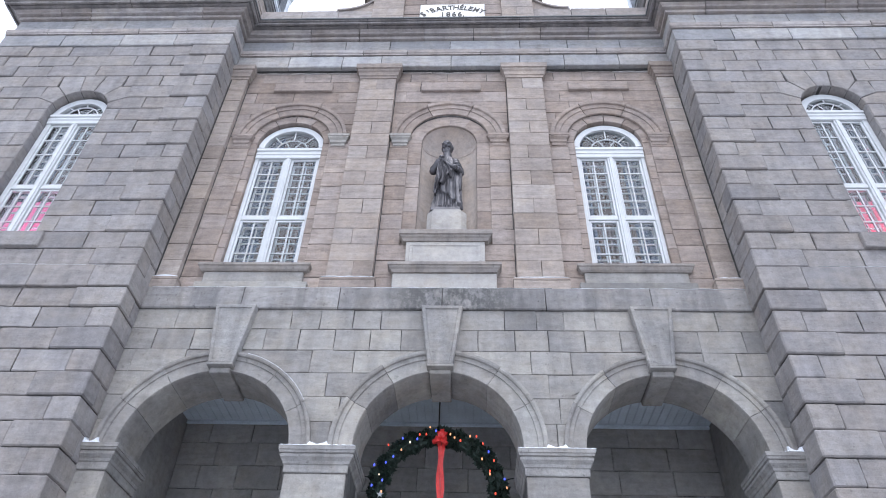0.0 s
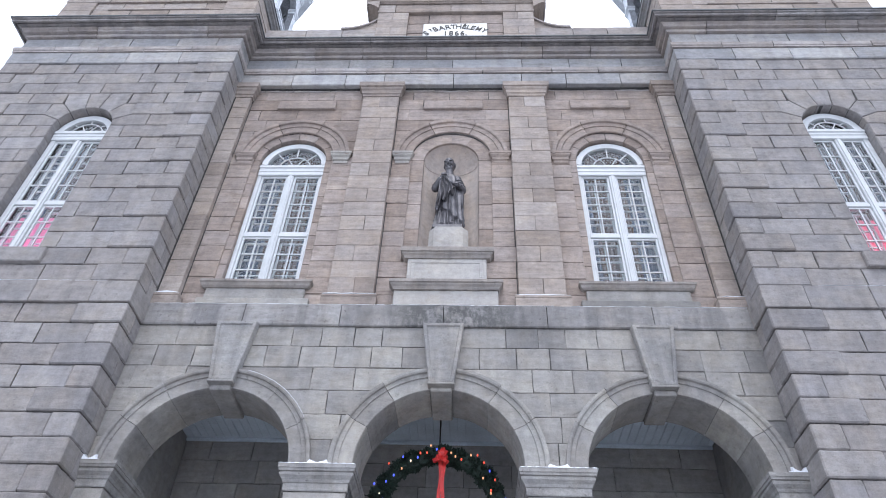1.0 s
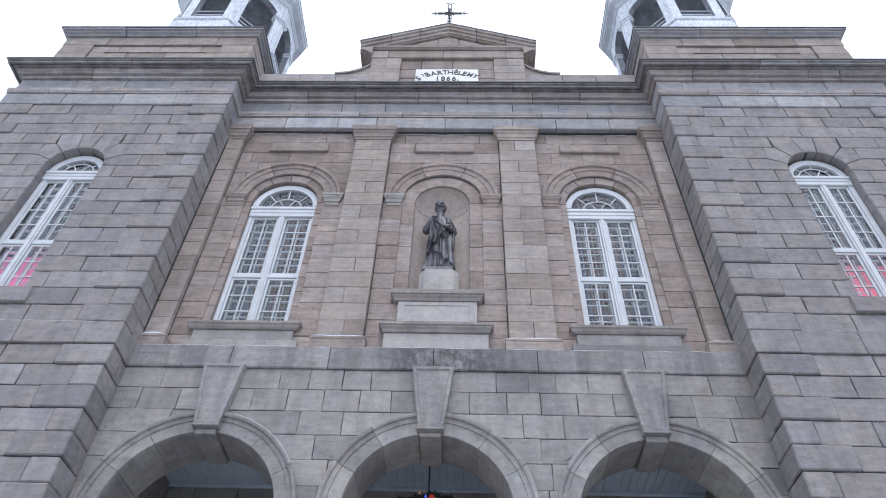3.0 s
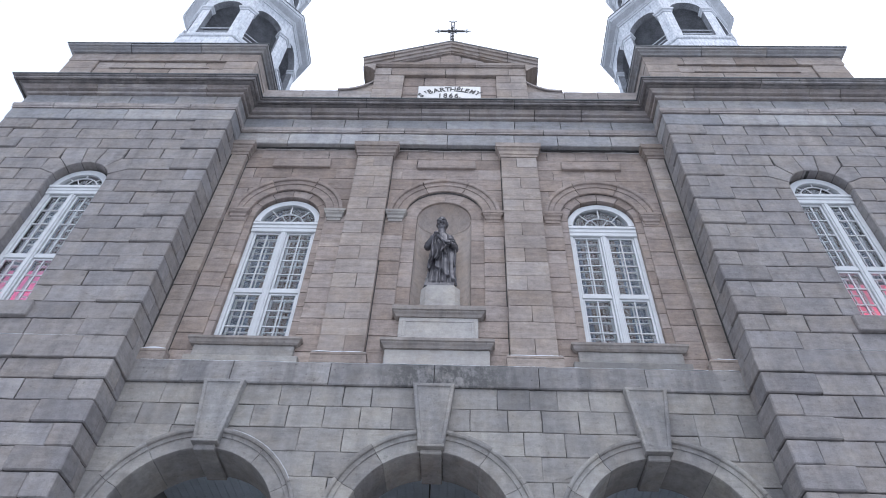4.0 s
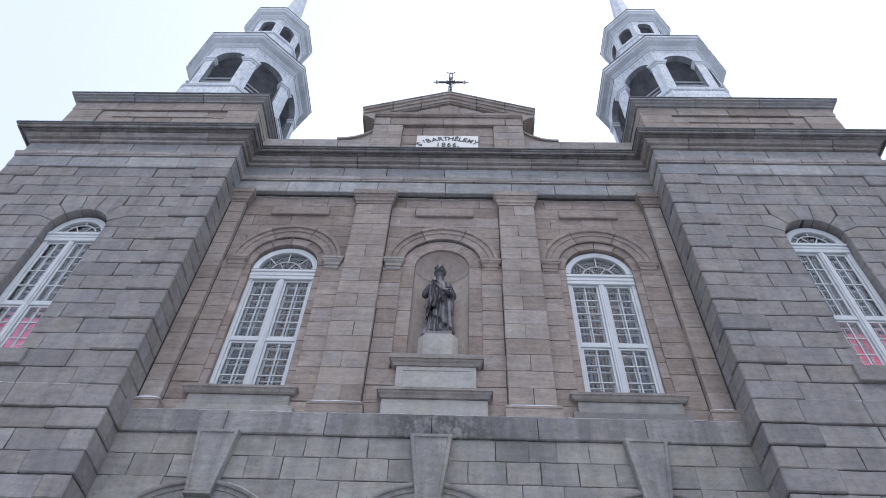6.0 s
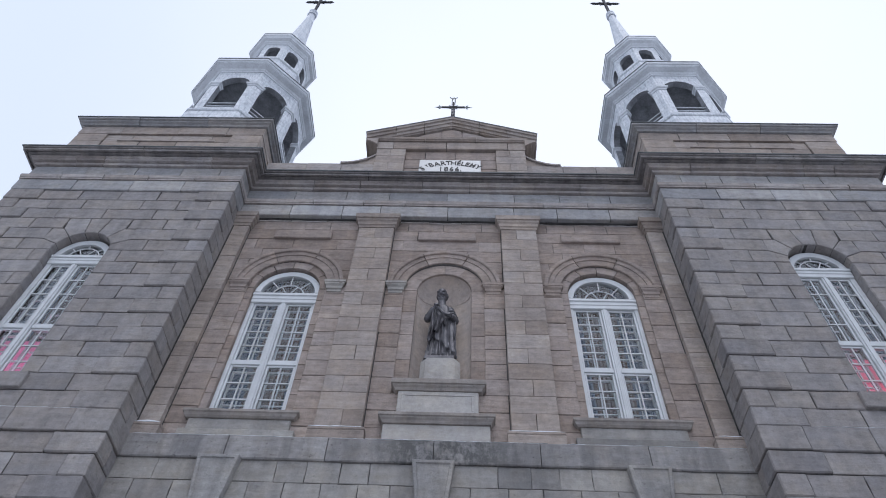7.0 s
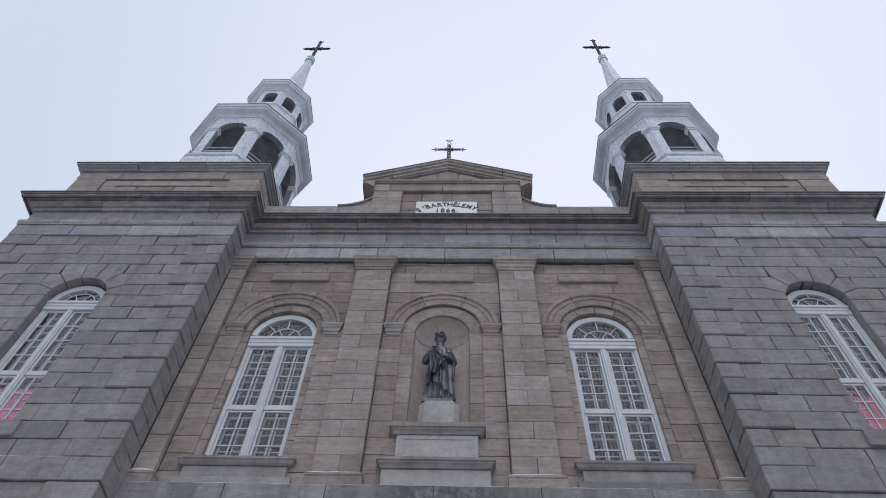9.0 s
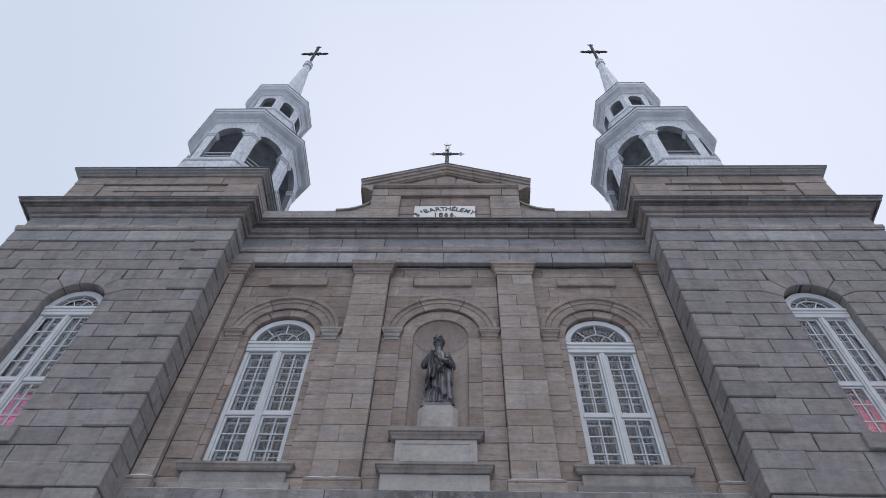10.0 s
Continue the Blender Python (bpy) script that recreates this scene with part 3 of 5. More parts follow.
# ---- porch behind the arches ----
YB, ZC = 2.65, 7.74
porch = thing("wall_porch", "shaded limestone back wall of the open porch", "wall", "structure", bm=boxed(-5.3, 5.3, YB + 0.02, YB + 0.5, 0, ZC + 0.5), mat=GREYJOINT)
masonry(porch, front(YB), PORCH, -5.0, 5.0, steps(3.3, ZC, 10), rng, (0.6, 1.1), uneven=0.01, gap=0.004)
for s in (-1, 1):
    side = thing("wall_porch_side", "plain rendered side wall of the porch", "wall", "structure", bm=boxed(min(s * 5.0, s * 5.3), max(s * 5.0, s * 5.3), YL + 0.8, YB + 0.3, 0, ZC + 0.5), mat=PORCH)
ceiling = bmesh.new()
x = -5.0
while x < 5.0:
    box(ceiling, x + 0.004, x + 0.146, YL + 0.79, YB + 0.01, ZC, ZC + 0.03, 0.004)
    x += 0.15
box(ceiling, -5.0, 5.0, YL + 0.79, YB + 0.02, ZC + 0.031, ZC + 0.2)
thing("ceiling", "blue grey painted board ceiling of the porch", "ceiling", "structure", bm=ceiling, mat=BOARD)
thing("floor", "stone floor of the porch", "floor", "structure", bm=boxed(-5.2, 5.2, YL + 0.2, YB, 0.03, 0.3, bevel=0.01), mat=PORCH)
trim = thing("trim", "blue grey board moulding where porch wall meets ceiling", "trim", "structure", bm=boxed(-5.0, 5.0, YB - 0.05, YB - 0.004, ZC - 0.07, ZC - 0.004, bevel=0.008), mat=BOARD)

# ---- upper wall stones ----
up_levels = steps(BAND1, A0, 17)
W_HOLES = [arch_hole(-XW, 0.86, 13.12, 9.5), arch_hole(0.03, 0.86, 13.08, 10.2), arch_hole(XW, 0.86, 13.12, 9.5)]
for u0, u1 in ((-4.8, -2.08), (-1.28, 1.34), (2.08, 4.8)):
    single = {row: [] for row in range(10)}
    masonry(wall_upper, front(YW), WARM, u0, u1, up_levels[:12], rng, (0.5, 1.05), W_HOLES, uneven=0.014, chamfer=0.009, gap=0.004, joints=single)
    masonry(wall_upper, front(YW), WARM, u0, u1, up_levels[11:], rng, (0.5, 1.05), [arch_hole(c, 1.02, z, 9.5) for c, z in ((-XW, 13.14), (0.03, 13.1), (XW, 13.14))], uneven=0.009, chamfer=0.007, gap=0.004)


def opening_surround(parent, cx, zc, half, zb, bays, deep=0.34, joint=1.1):
    """Set-back jambs and arch stones, archivolt moulding and impost blocks."""
    inner = YW + 0.03
    for s in (-1, 1):
        for k, (z0, z1) in enumerate(zip(bays, bays[1:])):
            if z1 > zc + 0.02:
                break
            w = 0.2 if k % 2 else 0.28
            u = sorted((cx + s * half, cx + s * 0.9))
            part("jamb_stone", weathered(u[0], u[1], inner, inner + deep, z0 + 0.004, z1 - 0.004, bevel=0.008), WARM, parent)
    sec = [(half, deep), (half, 0.008), (half + 0.008, 0.0), (0.93, 0.0), (0.93, deep)]
    arch_ring(parent, "voussoir", cx, zc, sec, [-90, -58, -31, 0, 31, 58, 90], inner, WARM, joint)
    face = [(0.86, 0.3), (0.86, -0.015), (0.87, -0.025), (1.03, -0.03), (1.035, -0.05), (1.135, -0.055), (1.145, -0.085), (1.16, -0.095), (1.225, -0.098), (1.225, 0.08), (0.95, 0.08)]
    arch_ring(parent, "archivolt", cx, 13.14, face, [-90, -26, 26, 90], YW, WARM, 0.9)
    prof = [(-0.1, 12.93), (0.02, 12.93), (0.02, 13.0), (0.045, 13.02), (0.05, 13.09), (0.085, 13.13), (0.09, 13.17), (0.105, 13.18), (0.105, 13.24), (-0.1, 13.24)]
    for s in (-1, 1):
        u = sorted((cx + s * 0.93, cx + s * 1.19))
        part("impost", moulding([(u[0], YW + 0.12), (u[0], YW), (u[1], YW), (u[1], YW + 0.12)], prof), GREY if -2.6 < (u[0] + u[1]) / 2 < -0.5 else WARM, parent, "moulded impost block")


for cx in (-XW, XW):
    opening_surround(wall_upper, cx, 13.06, 0.718, 9.5, steps(BAND1, 13.06, 11), 0.3)
    part("panel", boxed(cx - 0.69, cx + 0.69, YW - 0.075, YW + 0.05, 14.84, 15.14, bevel=0.016), WARM, wall_upper, "raised rectangular stone panel")
opening_surround(wall_upper, 0.03, 13.07, 0.59, 10.2, steps(BAND1, 13.07, 6), 0.06, 0.25)
part("panel", boxed(0.03 - 0.69, 0.03 + 0.69, YW - 0.075, YW + 0.05, 14.83, 15.12, bevel=0.016), WARM, wall_upper, "raised rectangular stone panel")

for u0, u1 in ((-4.7, -2.2), (-1.2, 1.26), (2.22, 4.7)):
    cut = [u0] + [u0 + (u1 - u0) * k / 3 + rng.uniform(-0.15, 0.15) for k in (1, 2)] + [u1]
    for a, b in zip(cut, cut[1:]):
        part("bed_stone", weathered(a + 0.003, b - 0.003, 0.095 + rng.uniform(0, 0.02), YW + 0.05, 15.55 + rng.uniform(0, 0.04), A0 - 0.04 + rng.uniform(0, 0.025), bevel=0.012, amount=0.014), TRIM, wall_upper)

# dark strips painting the shadow in the gap below the architrave
for u0, u1 in ((-4.75, -2.12), (-1.24, 1.3), (2.18, 4.75)):
    part("gap_shade", boxed(u0, u1, YW - 0.06, YW + 0.04, A0 - 0.05, A0 - 0.004), MORTAR, wall_upper, "dark strip standing in for the shaded gap under the architrave")
# dark strips that paint the shade line where wall meets pilaster
for u in (-4.785, -2.108, -1.252, 1.312, 2.168, 4.785):
    part("edge_shade", boxed(u - 0.008, u + 0.008, YW - 0.01, YW + 0.03, 9.2, 15.2), DARKLIME, wall_upper)

# same painted shade line in the corner between pilaster and tower
for u in (-XT + 0.034, XT - 0.034):
    part("edge_shade", boxed(u - 0.012, u + 0.012, YP - 0.014, YP + 0.03, 9.2, 15.2), DARKLIME, wall_upper)

# niche: half cylinder and quarter dome
bm, n, h, yn = bmesh.new(), 24, 0.585, YW + 0.08
zl = steps(9.9, 13.07, 4)
ringz = [(h, z) for z in zl] + [(h * math.cos(radians(a)), 13.07 + h * math.sin(radians(a))) for a in range(10, 86, 10)]
rows_ = []
for r, z in ringz:
    rows_.append([bm.verts.new((0.03 + r * math.cos(math.pi * k / n), yn + 0.4 / h * r * math.sin(math.pi * k / n), z)) for k in range(n + 1)])
for a, b in zip(rows_, rows_[1:]):
    for k in range(n):
        bm.faces.new((a[k], a[k + 1], b[k + 1], b[k]))
top = bm.verts.new((0.03, yn, 13.07 + h))
for k in range(n):
    bm.faces.new((rows_[-1][k], rows_[-1][k + 1], top))
for f in bm.faces:
    f.smooth = True
niche = part("niche", bm, STUCCO, wall_upper, "smooth rendered half round niche")
bm = bmesh.new()
pts = [(0.03 + (h - 0.004) * math.cos(math.pi * k / n), yn + 0.396 * math.sin(math.pi * k / n), 13.05) for k in range(n + 1)]
for p, q in zip(pts, pts[1:]):
    rod(bm, p, q, 0.009, sides=5)
part("niche_rib", bm, STUCCO, niche)
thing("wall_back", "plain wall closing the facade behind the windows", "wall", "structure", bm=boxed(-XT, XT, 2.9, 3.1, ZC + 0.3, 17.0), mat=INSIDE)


# ---- pilasters ----
def pilaster(x0, x1, corner=0):
    p = thing("pilaster", "flat limestone pilaster with moulded capital and base", "pilaster", "structure", "pilasters of the upper storey")
    zs = steps(9.2, 15.2, 15)
    for k, (z0, z1) in enumerate(zip(zs, zs[1:])):
        cut = [x0, x1]
        if not corner and k % 2 == 0:
            cut = [x0, x0 + (x1 - x0) * rng.uniform(0.42, 0.58), x1]
        for a, b in zip(cut, cut[1:]):
            stone("stone", [(a, z0), (b, z0), (b, z1), (a, z1)], front(YP), SHAFT, p, depth=0.2, gap=0.003, chamfer=0.008, proud=rng.uniform(0, 0.008))
    cap = [(-0.1, 15.2), (0.02, 15.2), (0.025, 15.27), (0.05, 15.29), (0.055, 15.39), (0.085, 15.43), (0.09, 15.49), (0.12, 15.5), (0.125, A0), (-0.1, A0)]
    base = [(-0.1, BAND1), (0.07, BAND1), (0.07, 9.08), (0.06, 9.1), (0.075, 9.12), (0.07, 9.16), (0.035, 9.17), (0.03, 9.2), (-0.1, 9.2)]
    back = YW + 0.01
    path = [(x0, back), (x0, YP), (x1, YP), (x1, back)]
    if corner:
        path = path[1:] if corner < 0 else path[:3]
    part("capital", worn(moulding(path, cap), 0.005), SHAFT, p, "stepped moulded capital")
    part("base", worn(moulding(path, base), 0.005), SHAFT, p, "moulded base")
    return p


for x0, x1, c in ((-2.1, -1.26, 0), (1.32, 2.16, 0), (-XT, -4.79, -1), (4.79, XT, 1)):
    pilaster(x0, x1, c)

# ---- towers ----
tower_levels = steps(0, BAND0, 21)[8:] + steps(BAND1, A0, 17)


def tower(s):
    side = "left" if s < 0 else "right"
    xs = sorted((s * XT, s * XO))
    w = pierced_core(f"wall_tower_{side}", "grey limestone tower wall with alternating corner quoins", xs[0] + 0.015, xs[1] - 0.015, 0, C1 + 0.5, YT + 0.03, YT + 0.6,
                     [(s * XTW, 0.64, 13.28, 9.63)])
    core = bmesh.new()
    for a in (XT + 0.015, XO - 0.295):
        u = sorted((s * a, s * (a + 0.28)))
        box(core, u[0], u[1], YT + 0.6, 5.2, 0, C1 + 0.5)
    box(core, xs[0] + 0.3, xs[1] - 0.3, 5.0, 5.2, 0, C1 + 0.5)
    part("inner_wall", core, MORTAR, w)
    r = random.Random(31 if s < 0 else 57)
    f = front(YT)

    def quoin_widths(row):
        return (0.65, 0.642) if row == 13 else (0.4, 0.642) if row % 2 else (0.81, 0.36)

    def joints(row):
        # distances from the middle of the window
        d = {15: (-1.63, 1.63), 30: (-0.96, -0.01, 0.97), 29: (-1.56, -0.7, 0.7, 1.53), 28: (-1.14, 0.04, 1.15), 27: (-1.55, 1.55), 25: ()}.get(row)
        if d is None:
            d = ((-1.46, -0.55, 0.5, 1.45) if row < 14 else (-1.46, 1.46)) if row % 2 else ((-0.96, 0.02, 0.96) if row < 15 else (-0.96, 0.96))
        return [s * XTW + v for v in sorted(s * v for v in d)]

    row = 0
    cxw, zw, ri = s * XTW, 13.28, 0.63
    win = arch_hole(cxw, ri, zw, 9.63)
    cut_out = {25: 1.4, 26: 0.96, 27: 0.74}
    for z0, z1 in zip(tower_levels, tower_levels[1:]):
        band = abs(z0 - BAND0) < 0.02
        lq, rq = quoin_widths(row)
        proj = 0.055 if band else 0.025 if row % 2 else 0.04
        for sx, out in ((s * XT, -s), (s * XO, s)):
            u = sorted((sx + out * proj, sx - out * lq))
            part("quoin", weathered(u[0], u[1], YT - proj, YT + rq, z0 + 0.008, z1 - 0.008, bevel=0.02 if not band else 0.012), TOWER, w)
            if rq < 0.6 and out == -s:
                part("stone", weathered(min(sx + out * 0.02, sx - out * 0.1), max(sx + out * 0.02, sx - out * 0.1), YT + rq + 0.012, -0.008, z0 + 0.008, z1 - 0.008, bevel=0.014), TOWER, w)
        a, b = xs[0] + lq, xs[1] - lq
        if band:
            cut = [a] + [a + (b - a) * k / 4 for k in (1, 2, 3)] + [b]
            for c0, c1 in zip(cut, cut[1:]):
                part("band_stone", weathered(c0 + 0.003, c1 - 0.003, YT - 0.05, YT + 0.1, z0 + 0.004, z1 - 0.002, bevel=0.012), TOWER, w)
        else:
            h = cut_out.get(row)
            hole = (cxw - h, cxw + h, lambda u: 99.0, z0 - 1) if h else win
            masonry(w, f, TOWER, a, b, [z0, z1], r, (0.6, 1.15), [hole], uneven=0.01, gap=0.008, joints={0: joints(row)})
        row += 1
    # radial arch stones cut to the courses
    z25, z26, z27, z28 = tower_levels[25], tower_levels[26], tower_levels[27], tower_levels[28]

    def arc(a0, a1, n=5):
        return [(ri * math.sin(radians(a0 + (a1 - a0) * k / n)), zw - 0.0 + ri * math.cos(radians(a0 + (a1 - a0) * k / n))) for k in range(n + 1)]

    shapes = [[(0.24, z28), (-0.24, z28)] + arc(-14, 14)]
    for t in (-1, 1):
        for pts in ([(0.74, z28), (0.24, z28)] + arc(14, 43) + [(0.7, z27)], [(0.96, z27), (0.7, z27)] + arc(43, 72) + [(0.99, z26)], [(1.4, z26), (0.99, z26)] + arc(72, 90) + [(ri, z25), (1.4, z25)]):
            shapes.append(pts if t > 0 else [(-u, z) for u, z in pts[::-1]])
    for pts in shapes:
        stone("voussoir", [(cxw + u, z) for u, z in pts], f, TOWER, w, depth=0.4, proud=r.uniform(0, 0.008), wobble=0.003)
    for t in (-1, 1):
        for k, (z0, z1) in enumerate(zip(steps(9.63, 13.28, 9), steps(9.63, 13.28, 9)[1:])):
            u = sorted((s * XTW + t * 0.633, s * XTW + t * 0.72))
            part("jamb_stone", weathered(u[0], u[1], YT + 0.014, YT + 0.42, z0 + 0.003, z1 - 0.003, bevel=0.006), TOWER, w)
    return w


for s in (-1, 1):
    tower(s)

# ---- entablature round the towers and across the centre ----
FRIEZE = stone_material("cool_frieze_limestone", [(0.0, (0.272, 0.273, 0.284)), (0.4, (0.327, 0.325, 0.329)), (0.7, (0.343, 0.329, 0.320)), (1.0, (0.392, 0.392, 0.399))], 0.35, 0.4)
def entab_joints(middle, side):
    return {1: side, 3: middle, 5: [-x for x in side[::-1]]}


entab = thing("entablature", "weathered limestone entablature with projecting cornice", "cornice", "structure")
PATH_E = [(-XO, 5.0), (-XO, YT), (-XT, YT), (-XT, YP), (XT, YP), (XT, YT), (XO, YT), (XO, 5.0)]
moulded_run(entab, "architrave_stone", PATH_E, [(-0.3, A0), (0.03, A0), (0.045, A0 + 0.02), (0.045, A1 - 0.02), (-0.3, A1 - 0.015)], FRIEZE, 1.45, rng, joints=entab_joints([-3.91, -2.61, -1.66, 0.02, 1.66, 2.72, 4.01], [-9.23, -7.79, -6.5]))
moulded_run(entab, "fillet_stone", PATH_E, [(-0.3, A1 + 0.016), (0.07, A1 + 0.016), (0.062, A1 + 0.07), (0.075, A1 + 0.075), (0.085, A1 + 0.11), (0.085, T1 - 0.012), (0.06, T1), (-0.3, T1)], TRIM, 1.6, rng, joints=entab_joints([-3.4, -2.12, -1.05, 0.72, 2.4, 3.52], [-9.72, -8.63, -7.48, -6.3]))
moulded_run(entab, "frieze_stone", PATH_E, [(-0.3, T1 + 0.003), (0.0, T1 + 0.003), (0.0, F1 - 0.015), (-0.3, F1 - 0.012)], FRIEZE, 1.3, rng, joints=entab_joints([-3.95, -2.62, -1.51, -0.02, 1.7, 2.86, 4.14], [-9.24, -7.97, -6.79, -5.8]))
moulded_run(entab, "bed_stone", PATH_E, [(-0.3, F1 + 0.016), (0.06, F1 + 0.016), (0.07, F1 + 0.1), (0.03, F1 + 0.1), (0.03, F1 + 0.125), (0.14, F1 + 0.125), (0.15, F1 + 0.19), (0.2, F1 + 0.225), (0.2, F1 + 0.238), (-0.3, F1 + 0.238)], TRIM, 1.55, rng, joints=entab_joints([-3.52, -2.3, -0.68, 0.56, 2.22, 3.41], [-9.66, -8.91, -6.1]))
moulded_run(entab, "cornice_stone", PATH_E, [(-0.3, F1 + 0.268), (0.27, F1 + 0.268), (0.27, F1 + 0.3), (0.32, F1 + 0.3), (0.32, F1 + 0.25), (0.36, F1 + 0.25), (0.365, F1 + 0.31), (0.335, F1 + 0.31), (0.335, F1 + 0.335), (0.385, F1 + 0.34), (0.405, C1 - 0.02), (0.405, C1), (-0.3, C1 + 0.04)], CORNICE, 2.8, rng)
part("core", moulding(PATH_E, [(-0.28, F1 + 0.28), (0.26, F1 + 0.3), (0.32, C1 - 0.05), (-0.28, C1 - 0.03)]), MORTAR, entab)
part("core", boxed(-XT, XT, YP + 0.05, YP + 0.5, A0 + 0.02, C1 - 0.02), MORTAR, entab)

part("flashing", moulding(PATH_E, [(0.2, C1 + 0.012), (0.412, C1 - 0.02), (0.425, C1 - 0.02), (0.425, C1 + 0.022), (0.2, C1 + 0.04)]), LEAD, entab, "dark lead flashing on the cornice edge")

# blocking course and gable block in the middle
blocking = thing("parapet", "low limestone parapet above the cornice", "parapet", "structure")
for pa in ([(-XT + 0.1, YP + 0.08), (-2.13, YP + 0.08)], [(2.13, YP + 0.08), (XT - 0.1, YP + 0.08)]):
    moulded_run(blocking, "stone", pa, [(-0.3, C1 - 0.02), (0.0, C1 - 0.02), (0.0, 18.43), (-0.01, 18.44), (-0.3, 18.44)], TRIM, 1.05, rng)

gable = thing("gable", "small limestone pedimented gable with weathered stone", "gable", "structure", bm=boxed(-2.15, 2.15, 0.12, 0.6, C1, 19.6), mat=MORTAR)
masonry(gable, front(0.1), WARM, -1.3, 1.3, steps(17.3, 19.2, 4), rng, (0.7, 1.2), uneven=0.004)
for x0, x1 in ((-2.13, -1.29), (1.29, 2.13)):
    for k, (z0, z1) in enumerate(zip(steps(17.3, 19.2, 5), steps(17.3, 19.2, 5)[1:])):
        cut = [x0, x1] if k % 2 else [x0, (x0 + x1) / 2 + rng.uniform(-0.1, 0.1), x1]
        for a, b in zip(cut, cut[1:]):
            stone("stone", [(a, z0), (b, z0), (b, z1), (a, z1)], front(0.02), SHAFT, gable, depth=0.2, gap=0.002, chamfer=0.008)
    part("pier_side", boxed(x0 + 0.01, x1 - 0.01, 0.04, 0.6, 17.3, 19.19), SHAFT, gable)
gpath = [(-2.13, 0.6), (-2.13, 0.02), (2.13, 0.02), (2.13, 0.6)]
moulded_run(gable, "frieze_stone", gpath, [(-0.2, 19.215), (0.0, 19.215), (0.02, 19.23), (0.02, 19.6), (-0.2, 19.6)], SHAFT, 1.5, rng, joints={1: [-1.67, -0.13, 1.64]})
moulded_run(gable, "cornice_stone", gpath, [(-0.2, 19.62), (0.05, 19.62), (0.07, 19.65), (0.1, 19.67), (0.11, 19.76), (-0.2, 19.76)], SHAFT, 1.5, rng)
# raking cornice: two sloping mouldings that meet at the apex
ZTIP, ZAPEX, XTIP = 19.86, 20.93, 2.49
slope = (ZAPEX - ZTIP) / XTIP
sect = [(0.0, 0.2), (-0.03, 0.205), (-0.1, 0.19), (-0.104, 0.15), (-0.125, 0.145), (-0.215, 0.135), (-0.22, 0.09), (-0.245, 0.085), (-0.33, 0.075), (-0.335, 0.03), (-0.37, 0.02), (-0.38, -0.9), (0.0, -0.9)]
for s in (-1, 1):
    for k, (f0, f1) in enumerate(((0.0, 0.34), (0.34, 0.67), (0.67, 1.0))):
        bm, rings = bmesh.new(), []
        for f in (f0 + (0.003 if k else 0), f1 - (0.003 if k < 2 else 0)):
            x = s * XTIP * (1 - f)
            rings.append([bm.verts.new((x, 0.02 - o, ZTIP + slope * XTIP * f + dz)) for dz, o in sect])
        for a in range(len(sect)):
            b = (a + 1) % len(sect)
            bm.faces.new((rings[0][a], rings[1][a], rings[1][b], rings[0][b]))
        bm.faces.new(rings[0]), bm.faces.new(rings[1][::-1])
        part("raking_stone", bm, SHAFT, gable)
    bm, rings = bmesh.new(), []
    for f in (-0.01, 1.0):
        rings.append([bm.verts.new((s * XTIP * (1 - f), 0.02 - o, ZTIP + slope * XTIP * f + dz)) for dz, o in ((0.0, 0.215), (0.03, 0.215), (0.05, -0.9), (0.005, -0.9), (0.005, 0.2), (-0.02, 0.207), (-0.02, 0.215))])
    for a in range(7):
        b = (a + 1) % 7
        bm.faces.new((rings[0][a], rings[1][a], rings[1][b], rings[0][b]))
    bm.faces.new(rings[0]), bm.faces.new(rings[1][::-1])
    part("flashing", bm, LEAD, gable, "dark lead flashing on the slope")
for s in (-1, 1):
    ret = [(0.0, 19.3), (0.05, 19.3), (0.055, 19.36), (0.12, 19.37), (0.125, 19.43), (0.2, 19.44), (0.21, 19.49), (0.3, 19.5), (0.325, 19.62), (0.0, 19.65)]
    way = [(-2.13, 0.9), (-2.13, -0.1)] if s < 0 else [(2.13, -0.1), (2.13, 0.9)]
    part("cornice_return", worn(moulding(way, ret), 0.004), SHAFT, gable, "stepped moulding at the gable end")
tym = bmesh.new()
prism(tym, [(-2.1, 19.6), (2.1, 19.6), (0, 19.6 + 2.1 * slope)], front(0), 0.07, 0.4)
part("tympanum", tym, WARM, gable)
for u0, u1 in ((-0.95, -0.32), (-0.3, 0.3), (0.32, 0.95)):
    za, zb = 19.75, lambda u: 19.6 + (2.1 - abs(u)) * slope
    poly = [(u0, za), (u1, za), (u1, zb(u1)), (u0, zb(u0))] if u0 != -0.3 else [(u0, za), (u1, za), (u1, zb(u1)), (0, zb(0)), (u0, zb(u0))]
    stone("stone", poly, front(0.04), WARM, gable, depth=0.1, proud=0.01 if u0 == -0.3 else 0)
for s in (-1, 1):
    pts = [(s * (2.1 + 0.98 * f), 18.42 + 0.5 * (1 - f) ** 2.4) for f in [k / 10 for k in range(11)]]
    poly = [(s * 2.1, 18.2)] + [(s * 3.08, 18.2)] + pts[::-1]
    sw = part("scroll", prism(bmesh.new(), poly if s > 0 else poly[::-1], front(0), 0.1, 0.5), SHAFT, gable, "swept stone shoulder")
    lip = bmesh.new()
    for (xa, za), (xb, zb) in zip(pts, pts[1:]):
        prism(lip, [(xa, za), (xb, zb), (xb, zb + 0.07), (xa, za + 0.07)], front(0), 0.04, 0.54)
    part("scroll_lip", lip, TRIM, sw)

